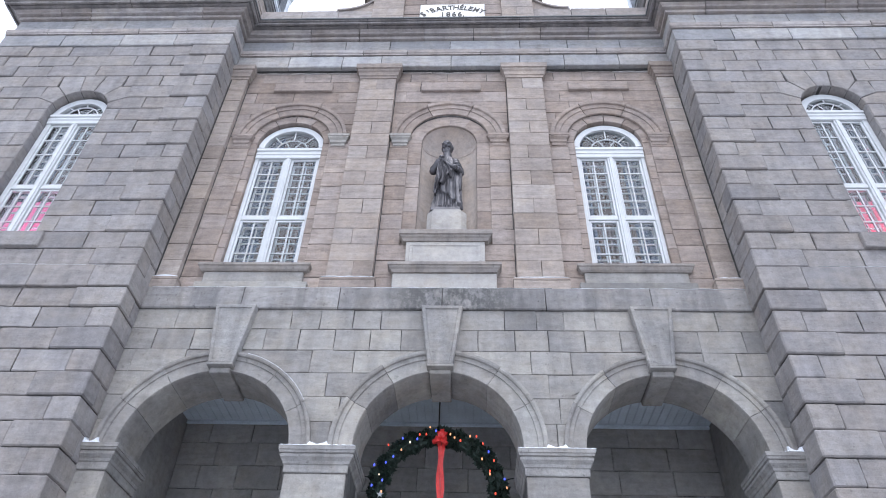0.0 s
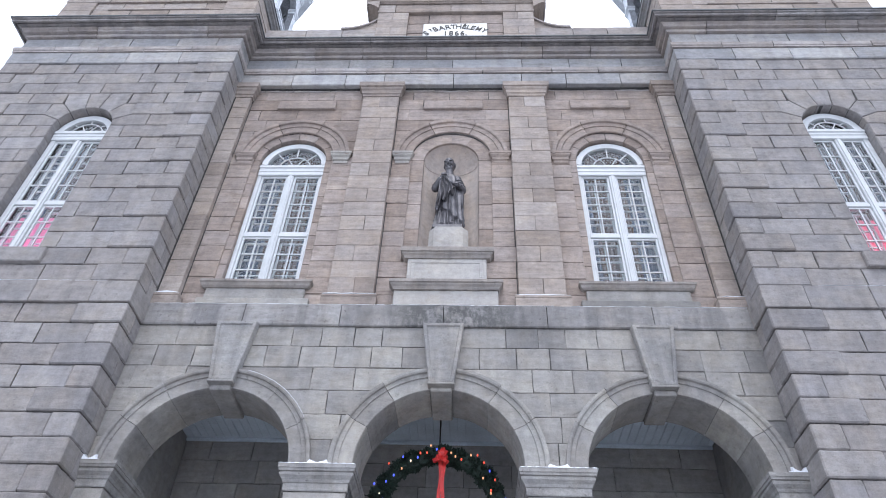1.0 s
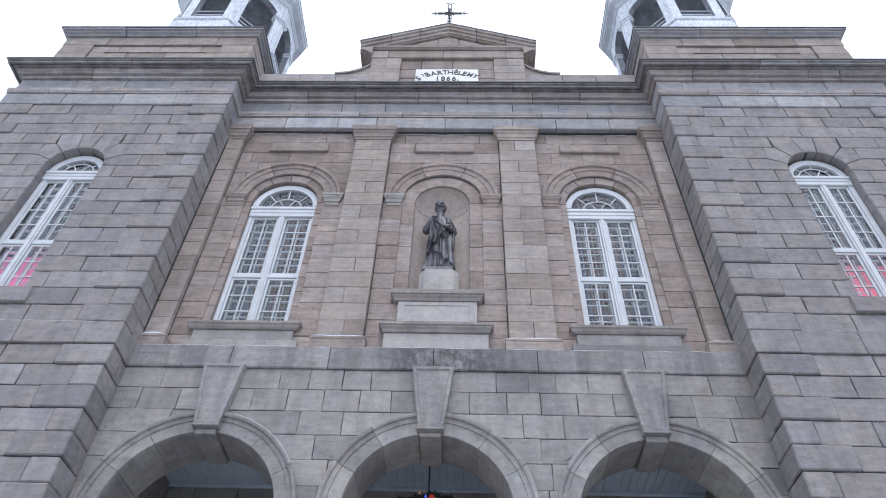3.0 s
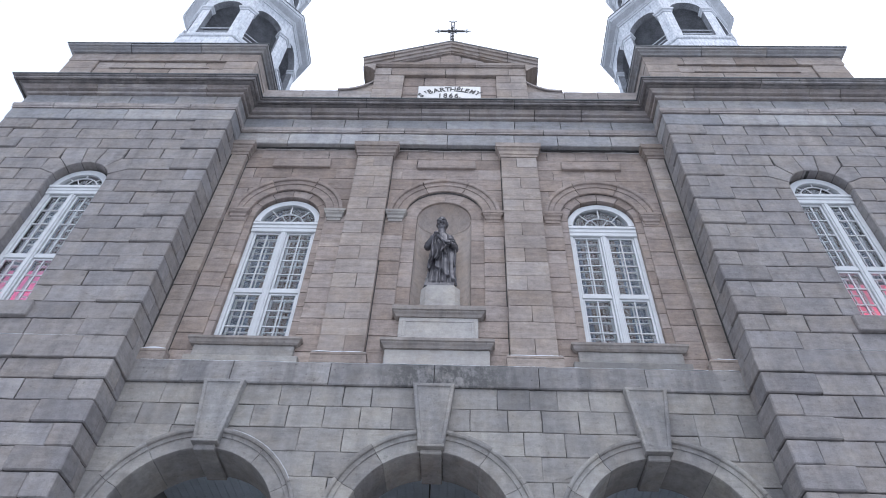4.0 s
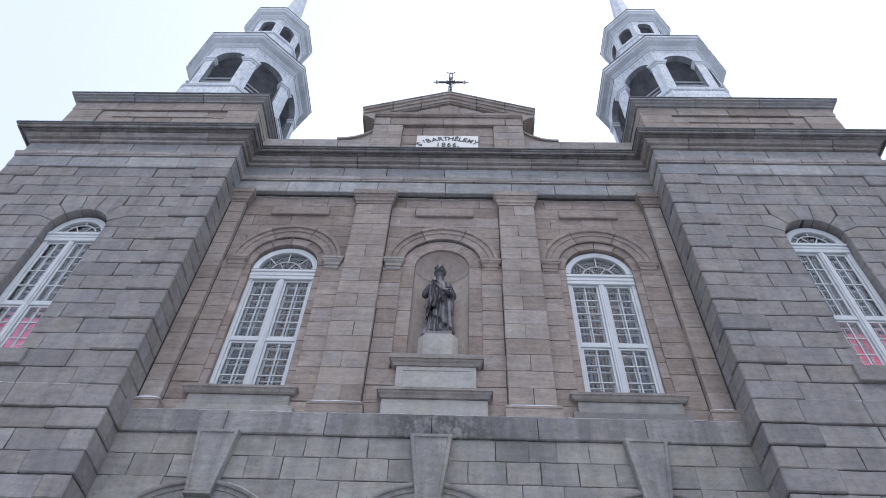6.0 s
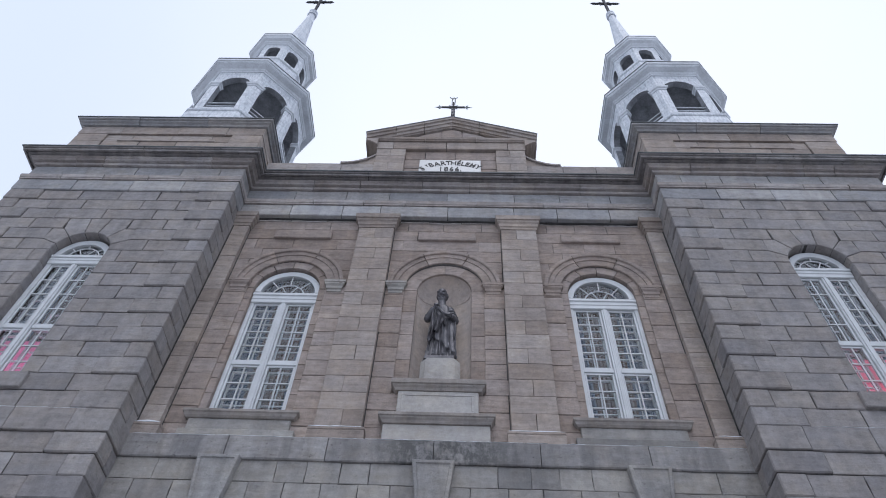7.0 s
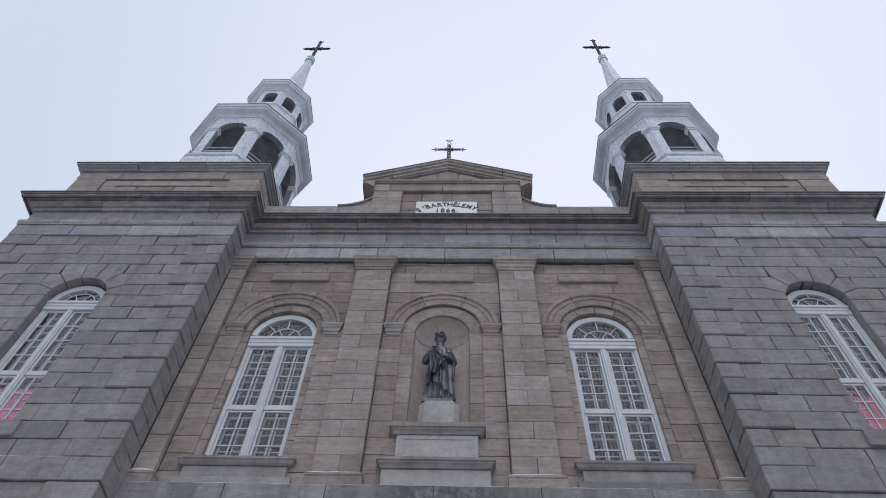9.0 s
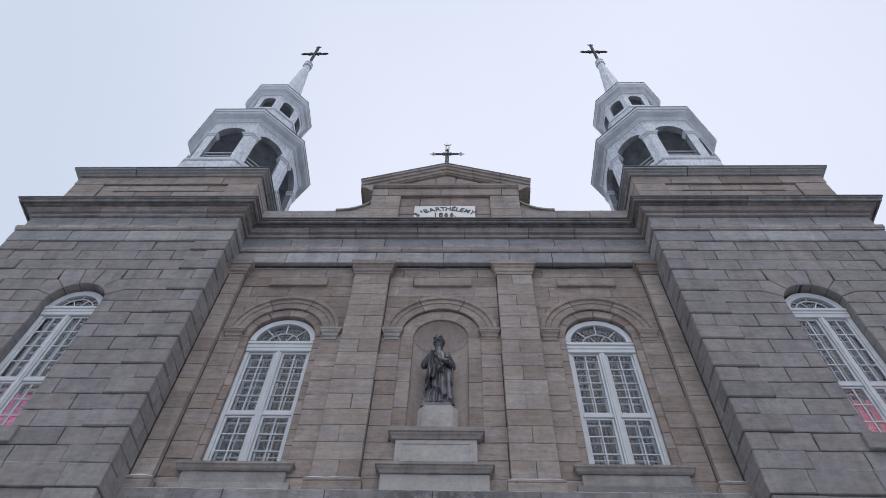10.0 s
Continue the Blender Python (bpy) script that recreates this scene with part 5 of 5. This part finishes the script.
part("ledge", worn(shelf(0.79, 0.0, 10.3, 10.08), 0.006), SILL, ns, "weathered stone ledge")
bm = boxed(CX - 0.73, CX + 0.73, 0.02, 0.4, 9.5, 10.078, bevel=0.01)
for a in ((CX - 0.66, CX + 0.66, 0.008, 0.03, 9.97, 10.03), (CX - 0.66, CX + 0.66, 0.008, 0.03, 9.57, 9.62), (CX - 0.66, CX - 0.6, 0.008, 0.03, 9.62, 9.97), (CX + 0.6, CX + 0.66, 0.008, 0.03, 9.62, 9.97)):
    box(bm, *a, bevel=0.005)
part("panel", bm, PALE, ns, "pale panelled block")
part("ledge", worn(shelf(0.94, -0.03, 9.49, 9.31), 0.006), SILL, ns, "weathered stone ledge")
part("plinth", boxed(CX - 0.93, CX + 0.93, 0.0, 0.5, BAND1, 9.308, bevel=0.012), PALE, ns)

ped = bmesh.new()
a, c = 0.385, 0.1
plan = [(-a, 0.62), (-a, 0.08 + c), (-a + c, 0.08), (a - c, 0.08), (a, 0.08 + c), (a, 0.62)]
prism(ped, plan, lambda u, d, z: (CX + u, z, d), 10.3, 10.94)
prism(ped, [(u * 0.9, 0.62 if y > 0.6 else y + 0.02) for u, y in plan], lambda u, d, z: (CX + u, z, d), 10.94, 11.0)
thing("statue_pedestal", "pale chamfered stone pedestal standing in the niche", "pedestal", bm=ped, mat=PALE)


def statue():
    """A robed standing figure as one plain shape: long tunic, mantle swept over one arm, bearded head."""
    bm = bmesh.new()
    y0, n, m, z = 0.33, 120, 110, 11.1
    prof = [(0.0, 0.335, 0.22), (0.08, 0.32, 0.215), (0.4, 0.28, 0.195), (0.7, 0.262, 0.19), (0.95, 0.235, 0.185), (1.15, 0.205, 0.175), (1.35, 0.215, 0.165), (1.48, 0.22, 0.15), (1.57, 0.19, 0.13), (1.63, 0.12, 0.1), (1.7, 0.075, 0.075)]
    crease = lambda x: 1 - 2 * abs(math.sin(x)) ** 0.55
    rise = lambda a, b, x: max(0.0, min(1.0, (x - a) / (b - a)))
    rings = []
    for k in range(m + 1):
        h = 1.7 * k / m
        for (h0, a0, b0), (h1, a1, b1) in zip(prof, prof[1:]):
            if h0 <= h <= h1 + 1e-6:
                f = (h - h0) / (h1 - h0)
                rx, ry = a0 + (a1 - a0) * f, b0 + (b1 - b0) * f
                break
        ring = []
        for q in range(n):
            a = math.tau * q / n
            side = math.cos(a)
            # lower edge of the mantle slants up across the knees, its upper edge across the waist
            hem = 0.36 - 0.26 * side + 0.025 * math.sin(7 * a)
            belt = 1.2 - 0.16 * side
            over = rise(hem - 0.012, hem + 0.012, h) * rise(belt + 0.02, belt - 0.02, h)
            gown = 0.04 * crease(8.0 * a + 0.35 * math.sin(3 * h)) * rise(1.0, 0.7, h) * (1 - over)
            sweep = 0.028 * crease(7.0 * a + 1.3 * h + 0.4 * math.sin(4 * h)) * over
            chest = 0.008 * crease(6.0 * a + 2.0 * h) * rise(1.2, 1.3, h) * rise(1.6, 1.45, h)
            add_r = gown + sweep + chest + 0.034 * over
            ring.append(bm.verts.new((CX + 0.016 * math.sin(h * 2.1) + (rx + add_r) * side, y0 + (ry + add_r) * math.sin(a), z + h)))
        rings.append(ring)
    for a, b in zip(rings, rings[1:]):
        for q in range(n):
            bm.faces.new((a[q], a[(q + 1) % n], b[(q + 1) % n], b[q]))
    bm.faces.new(rings[-1])
    bm.faces.new(rings[0][::-1])
    # collar, neck and a head turned aside with bald brow, hair and full beard
    for k in range(20):
        a, b = math.tau * k / 20, math.tau * (k + 1) / 20
        rod(bm, (CX + 0.125 * math.cos(a), y0 + 0.105 * math.sin(a), z + 1.615 + 0.03 * math.sin(a)), (CX + 0.125 * math.cos(b), y0 + 0.105 * math.sin(b), z + 1.615 + 0.03 * math.sin(b)), 0.02, sides=8)
    rod(bm, (CX, y0, z + 1.58), (CX - 0.01, y0 - 0.025, z + 1.84), 0.1, 0.085, 18)
    hc = Vector((CX - 0.012, y0 - 0.03, z + 1.965))
    turn = Matrix.Rotation(radians(-12), 3, "Z") @ Matrix.Rotation(radians(20), 3, "X")

    def lump(off, r, sx, sy, sz, u=16, v=12):
        bmesh.ops.create_uvsphere(bm, u_segments=u, v_segments=v, radius=1.0, matrix=Matrix.Translation(hc + turn @ Vector(off)) @ turn.to_4x4() @ Matrix.Diagonal((r * sx, r * sy, r * sz, 1)))

    lump((0, 0, 0.03), 0.138, 0.86, 1.0, 1.08, 24, 18)
    lump((0, -0.01, -0.05), 0.115, 0.84, 0.95, 1.1, 20, 16)
    lump((0, 0.045, 0.0), 0.14, 0.96, 0.78, 0.95)
    for sx in (-1, 1):
        lump((sx * 0.058, -0.122, 0.05), 0.034, 1.4, 0.8, 0.45, 12, 8)
        lump((sx * 0.062, -0.1, -0.02), 0.036, 0.9, 0.8, 0.8, 12, 8)
        lump((sx * 0.115, 0.03, -0.005), 0.045, 0.6, 1.1, 1.3, 12, 8)
        lump((sx * 0.05, -0.085, -0.12), 0.05, 0.9, 0.9, 1.3, 12, 10)
        lump((sx * 0.03, -0.125, -0.073), 0.03, 1.2, 0.6, 0.5, 10, 8)
    lump((0, -0.136, 0.005), 0.024, 0.85, 1.1, 1.8, 10, 8)
    lump((0, -0.1, -0.14), 0.06, 0.9, 0.85, 1.4, 14, 12)
    lump((0, -0.085, -0.2), 0.04, 0.9, 0.8, 1.4, 12, 10)
    # arms in wide sleeves: one hand gathers the mantle at the breast, the other rests at the waist
    for s, el, ha in ((-1, (-0.3, -0.05, 1.2), (-0.12, -0.25, 1.42)), (1, (0.29, -0.03, 1.16), (0.17, -0.24, 1.14))):
        sh = Vector((CX + s * 0.175, y0, z + 1.5))
        e, hnd = Vector((CX + el[0], y0 + el[1], z + el[2])), Vector((CX + ha[0], y0 + ha[1], z + ha[2]))
        ball(bm, sh, 0.1, 1, 1, 1, 16, 12)
        rod(bm, sh, e, 0.094, 0.085, 18)
        ball(bm, e, 0.088, 1, 1, 1, 16, 12)
        rod(bm, e, e.lerp(hnd, 0.72), 0.086, 0.07, 18)
        rod(bm, e.lerp(hnd, 0.7), hnd, 0.048, 0.04, 14)
        ball(bm, hnd, 0.052, 1.1, 0.9, 0.9, 14, 10)
        for k in range(4):
            rod(bm, hnd + Vector((0.02 * k - 0.03, -0.025, 0.02)), hnd + Vector((0.02 * k - 0.03 - s * 0.02, -0.05, -0.045)), 0.015, 0.011, 8)
        for k in range(3):
            c = sh.lerp(e, 0.3 + 0.26 * k)
            ball(bm, c + Vector((0, -0.03, 0)), 0.09, 1.08, 1.0, 0.35, 16, 8)
    # gathered end of the mantle: falls from the breast in stepped, widening folds
    nu, nv = 48, 44
    sheets = []
    for dy in (0.0, 0.1):
        grid = []
        for q in range(nv + 1):
            v = q / nv
            row = []
            for k in range(nu + 1):
                u = k / nu
                left, right = -0.17 - 0.09 * v ** 0.7, -0.05 + 0.17 * v ** 0.8
                x = left + (right - left) * u
                tall = 1.0 - 0.5 * u + 0.08 * math.sin(u * 15.0)
                drop = 1.43 - v * tall
                fold = (1 - abs(math.sin((u * 3.4 + 0.3 * math.sin(7 * v)) * math.pi)) ** 0.5) * (0.4 + 0.6 * v)
                back = 0.245 - 0.9 * x * x
                row.append(bm.verts.new((CX + x, y0 - back - 0.115 * fold + dy, z + drop)))
            grid.append(row)
        sheets.append(grid)
    fr_, bk = sheets
    for a, b in zip(range(nv), range(1, nv + 1)):
        for k in range(nu):
            bm.faces.new((fr_[a][k], fr_[a][k + 1], fr_[b][k + 1], fr_[b][k])), bm.faces.new((bk[a][k], bk[b][k], bk[b][k + 1], bk[a][k + 1]))
    rim = [(0, k) for k in range(nu)] + [(q, nu) for q in range(nv)] + [(nv, nu - k) for k in range(nu)] + [(nv - q, 0) for q in range(nv)]
    for p, q in zip(rim, rim[1:] + rim[:1]):
        bm.faces.new((fr_[p[0]][p[1]], bk[p[0]][p[1]], bk[q[0]][q[1]], fr_[q[0]][q[1]]))
    # rolled edge of the mantle from the breast to the other forearm, and its tail behind the arm
    pts = [Vector((CX - 0.1 + 0.3 * f, y0 - 0.235 - 0.02 * math.sin(math.pi * f), z + 1.38 - 0.3 * f - 0.06 * math.sin(math.pi * f))) for f in [k / 10 for k in range(11)]]
    for p, q in zip(pts, pts[1:]):
        rod(bm, p, q, 0.036, 0.036, 12)
    for dx, hc_, tall in ((0.3, 0.86, 5.4), (0.255, 0.82, 5.8)):
        ball(bm, (CX + dx, y0 - 0.07, z + hc_), 0.05, 0.7, 1.2, tall, 12, 18)
    for s in (-1, 1):
        ball(bm, (CX + s * 0.1 - 0.02, y0 - 0.17, z + 0.03), 0.06, 0.8, 1.2, 0.7, 10, 6)
    box(bm, CX - 0.31, CX + 0.31, y0 - 0.21, y0 + 0.2, 11.0, 11.1, 0.01)
    for v in bm.verts:
        v.co.x = CX - 0.03 + (v.co.x - CX) * 0.96
    for f in bm.faces:
        f.smooth = True
    ob = thing("statue", "dark bronze statue of a robed figure on a pedestal", "statue", bm=bm, mat=BRONZE)
    re = ob.modifiers.new("merge", "REMESH")
    re.mode, re.voxel_size, re.use_smooth_shade = "VOXEL", 0.006, True
    return ob


statue()

# ---- name plaque ----
pq = thing("plaque", "white marble name and date plaque with black letters", "plaque")
part("slab", boxed(-0.86, 0.86, 0.06, 0.16, 17.72, 18.67, bevel=0.01), PLAQUE, pq)


def letters(text, x, z, size, turn, name, narrow=0.66):
    cu = bpy.data.curves.new(name, "FONT")
    cu.body, cu.size, cu.align_x, cu.extrude, cu.offset = text, size, "CENTER", 0.004, 0.005
    tmp = bpy.data.objects.new(name, cu)
    scene.collection.objects.link(tmp)
    me = bpy.data.meshes.new_from_object(tmp.evaluated_get(bpy.context.evaluated_depsgraph_get()))
    bpy.data.objects.remove(tmp)
    me.materials.clear()
    me.materials.append(BLACK)
    ob = new(name, me)
    ob.parent = pq
    ob.matrix_basis = Matrix.Translation((x, 0.054, z)) @ Matrix.Rotation(radians(turn), 4, "Y") @ Matrix.Rotation(radians(90), 4, "X") @ Matrix.Diagonal((narrow, 1, 1, 1))


word = "BARTHÉLEMY"
for ch, x in zip(word, (-0.485, -0.335, -0.18, -0.04, 0.095, 0.23, 0.34, 0.45, 0.59, 0.73)):
    letters(ch, x, 18.4 - 0.42 * (x - 0.05) ** 2, 0.29, math.degrees(0.84 * (x - 0.05)), "letter", 0.72 if ch == "M" else 0.84)
letters("S", -0.71, 18.09, 0.29, -36, "letter", 0.8)
letters("T", -0.625, 18.28, 0.15, -28, "letter")
for ch, x in zip("1866.", (-0.25, -0.1, 0.05, 0.2, 0.3)):
    letters(ch, x, 18.055, 0.3, 0, "letter", 0.8)

# ---- festive wreath in the middle arch ----
wr = thing("wreath", "large green fir wreath with coloured bulbs and red bow", "wreath", at=(0.0, 0, 0))
wc, wr_r, wy = Vector((-0.01, 1.0, 5.71)), 0.95, 1.0
r = random.Random(3)
bm = bmesh.new()
for k in range(5200):
    a, b = r.uniform(0, math.tau), r.uniform(0, math.tau)
    lump = 0.21 + 0.035 * math.sin(a * 9) + 0.04 * math.sin(a * 23)
    out = Vector((math.sin(a), 0, math.cos(a)))
    base = wc + out * (wr_r + lump * 0.5 * math.cos(b)) + Vector((0, lump * 0.6 * math.sin(b), 0))
    way = (out * math.cos(b) + Vector((0, math.sin(b), 0)) + Vector((math.cos(a), 0, -math.sin(a))) * r.uniform(-0.9, 0.9)).normalized()
    tip = base + way * r.uniform(0.035, 0.085)
    side = way.cross(Vector((r.uniform(-1, 1), r.uniform(-1, 1), r.uniform(-1, 1)))).normalized() * r.uniform(0.025, 0.045)
    lift = way.cross(side).normalized() * 0.008
    vs = [bm.verts.new(p) for p in (base - side, base + side, tip, base + lift)]
    bm.faces.new((vs[0], vs[1], vs[2])), bm.faces.new((vs[0], vs[3], vs[2])), bm.faces.new((vs[3], vs[1], vs[2]))
foliage = part("foliage", bm, FIR, wr, "dense dark green fir sprigs")
core = bmesh.new()
tube = []
for k in range(40):
    a = math.tau * k / 40
    out = Vector((math.sin(a), 0, math.cos(a)))
    tube.append([core.verts.new(wc + out * (wr_r + 0.13 * math.cos(math.tau * q / 7)) + Vector((0, 0.13 * math.sin(math.tau * q / 7), 0))) for q in range(7)])
for k in range(40):
    for q in range(7):
        core.faces.new((tube[k][q], tube[k][(q + 1) % 7], tube[(k + 1) % 40][(q + 1) % 7], tube[(k + 1) % 40][q]))
part("hoop", core, FIR, wr)
for k in range(58):
    a = math.tau * k / 58 + r.uniform(-0.05, 0.05)
    rad = wr_r + r.uniform(-0.11, 0.12)
    c = wc + Vector((rad * math.sin(a), -0.2 + r.uniform(-0.03, 0.02), rad * math.cos(a)))
    bm = ball(bmesh.new(), c, 0.017, 0.85, 0.85, 1.35, 8, 6)
    part("bulb", bm, BULBS[r.choice((0, 0, 0, 0, 1, 1, 2, 2, 4))], wr)
star = bmesh.new()
sc, pts = wc + Vector((-0.86, -0.24, -0.1)), []
pts = [(0.06 if k % 2 == 0 else 0.022) for k in range(10)]
prism(star, [(sc.x + q * math.sin(math.tau * k / 10), sc.z + q * math.cos(math.tau * k / 10)) for k, q in enumerate(pts)][::-1], front(0), sc.y, sc.y + 0.02)
part("star", star, SILVER, wr, "small silver star ornament")


def ribbon_strip(bm, pts, width, side):
    prev = None
    for p in pts:
        p = Vector(p)
        row = [bm.verts.new(p - side * width / 2), bm.verts.new(p + side * width / 2), bm.verts.new(p + side * width / 2 + Vector((0, 0.008, 0))), bm.verts.new(p - side * width / 2 + Vector((0, 0.008, 0)))]
        if prev:
            for k in range(4):
                bm.faces.new((prev[k], prev[(k + 1) % 4], row[(k + 1) % 4], row[k]))
        prev = row


bm = bmesh.new()
bc = Vector((0.03, wy - 0.25, 6.5))
for s, tilt, size in ((-1, -0.35, 1.5), (1, 0.95, 1.35), (-1, 1.3, 1.2), (1, -0.6, 1.3), (1, 1.45, 1.5), (-1, 0.3, 1.0), (1, 0.2, 1.0)):
    pts = []
    for k in range(15):
        a = math.tau * k / 14
        pts.append(bc + 0.78 * size * Vector((s * 0.062 * (1 - math.cos(a)) * math.cos(tilt), 0.075 * math.sin(a) - 0.02, 0.075 * (1 - math.cos(a)) * math.sin(tilt) + 0.025 * math.sin(a))))
    ribbon_strip(bm, pts, 0.075, Vector((-math.sin(tilt) * s, 0.35, math.cos(tilt))).normalized())
ball(bm, bc, 0.055, 1, 0.8, 1.1)
part("bow", bm, RIBBON, wr, "looped red ribbon bow")
for s, dx in ((-1, -0.02), (1, 0.03)):
    bm = bmesh.new()
    pts = [bc + Vector((dx + 0.012 * math.sin(k * 0.5 + s), 0.02 * math.sin(k * 0.4 + s * 2) - 0.012 * s, -0.055 * k)) for k in range(27)]
    ribbon_strip(bm, pts, 0.06, Vector((1, 0.3 * s, 0)).normalized())
    part("ribbon_tail", bm, RIBBON, wr, "long hanging red ribbon")
bm = rod(bmesh.new(), (-0.02, wy, 6.8), (-0.02, wy, ZC), 0.012)
part("hanger", bm, IRON, wr, "black hanging wire")
bm = bmesh.new()
rod(bm, (-1.0, wy, 5.95), (-1.28, wy - 0.02, 6.0), 0.008), rod(bm, (1.0, wy, 5.95), (1.28, wy - 0.02, 6.0), 0.008)
part("guy_wire", bm, IRON, wr)


# ---- snow lying on ledges ----
def snow_strip(x0, x1, y0, y1, z, h):
    r = random.Random(int(x0 * 100) + 7)
    bm, n = bmesh.new(), max(4, int((x1 - x0) / 0.12))
    rows_ = []
    for k in range(n + 1):
        x = x0 + (x1 - x0) * k / n
        t = h * (0.55 + 0.45 * r.random()) * (0.25 if k in (0, n) else 1)
        e = r.uniform(-0.008, 0.008)
        rows_.append([bm.verts.new(p) for p in ((x, y0 + e, z), (x, y0 + 0.004 + e, z + t * 0.6), (x, y0 + 0.05, z + t), (x, y1, z + t), (x, y1, z))])
    for a, b in zip(rows_, rows_[1:]):
        for k in range(5):
            bm.faces.new((a[k], a[(k + 1) % 5], b[(k + 1) % 5], b[k]))
    bm.faces.new(rows_[0]), bm.faces.new(rows_[-1][::-1])
    return thing("snow", "thin strip of snow lying on a stone ledge", "snow", "stuff", bm=bm, mat=SNOW)


snow_strip(-XT + 0.05, -2.3, YL - 0.035, YW, BAND1, 0.014)
snow_strip(-2.2, 1.9, YL - 0.035, YW - 0.15, BAND1, 0.012)
snow_strip(2.2, XT - 0.05, YL - 0.035, YW, BAND1, 0.014)
for x0, x1, deep in ((-2.16, -1.2, 0.012), (1.26, 2.22, 0.01), (-XT + 0.02, -4.74, 0.05), (4.78, XT - 0.02, 0.012)):
    snow_strip(x0, x1, -0.068, 0.0, 9.168, deep + 0.02)
snow_strip(-XO, -XT - 0.5, YT - 0.045, YT + 0.02, BAND1, 0.012)
snow_strip(XT + 0.9, XO, YT - 0.045, YT + 0.02, BAND1, 0.01)
# rims of snow on the arch mouldings
for c, zc, ro, a0, a1, deep in ((ARCHES[0][0], ARCHES[0][3], ARCHES[0][2], 14, 62, 0.001),):
    bm, rows_, n = bmesh.new(), [], 20
    rr = random.Random(int(c * 10))
    for k in range(n + 1):
        a = radians(a0 + (a1 - a0) * k / n)
        t = deep * (0.6 + 0.4 * rr.random()) * (0.2 if k in (0, n) else 1)
        rows_.append([bm.verts.new((c + q * math.sin(a), y, zc + q * math.cos(a))) for q, y in ((ro - 0.004, YL - 0.113), (ro + t * 0.6, YL - 0.112), (ro + t, YL - 0.06), (ro + t, YL + 0.0), (ro - 0.012, YL + 0.0))])
    for a, b in zip(rows_, rows_[1:]):
        for k in range(5):
            bm.faces.new((a[k], a[(k + 1) % 5], b[(k + 1) % 5], b[k]))
    bm.faces.new(rows_[0]), bm.faces.new(rows_[-1][::-1])
    thing("snow", "thin rim of snow lying on an arch moulding", "snow", "stuff", bm=bm, mat=SNOW)
for cx, half in ((-1.72, 0.15), (1.74, 0.15), (-5.1, 0.1), (5.1, 0.1)):
    bm = bmesh.new()
    wide = 0.56 if abs(cx) < 3 else 0.16
    n = 36
    rows_ = []
    for k in range(n + 1):
        f = -1 + 2 * k / n
        u = cx + wide * f
        h = 0.024 + 0.006 * math.sin(k * 1.7) + (0.015 + 0.09 * (abs(f * wide) / half) ** 2 if abs(f * wide) < half else 0.0)
        if abs(f) == 1:
            h = 0.01
        rows_.append([bm.verts.new(p) for p in ((u, YL - 0.14, 5.94), (u, YL - 0.12, 5.94 + h * 0.7), (u, YL - 0.02, 5.94 + h), (u, YL - 0.02, 5.94))])
    for a, b in zip(rows_, rows_[1:]):
        for k in range(4):
            bm.faces.new((a[k], a[(k + 1) % 4], b[(k + 1) % 4], b[k]))
    bm.faces.new(rows_[0]), bm.faces.new(rows_[-1][::-1])
    thing("snow", "small heap of snow on a pier capital", "snow", "stuff", bm=bm, mat=SNOW)
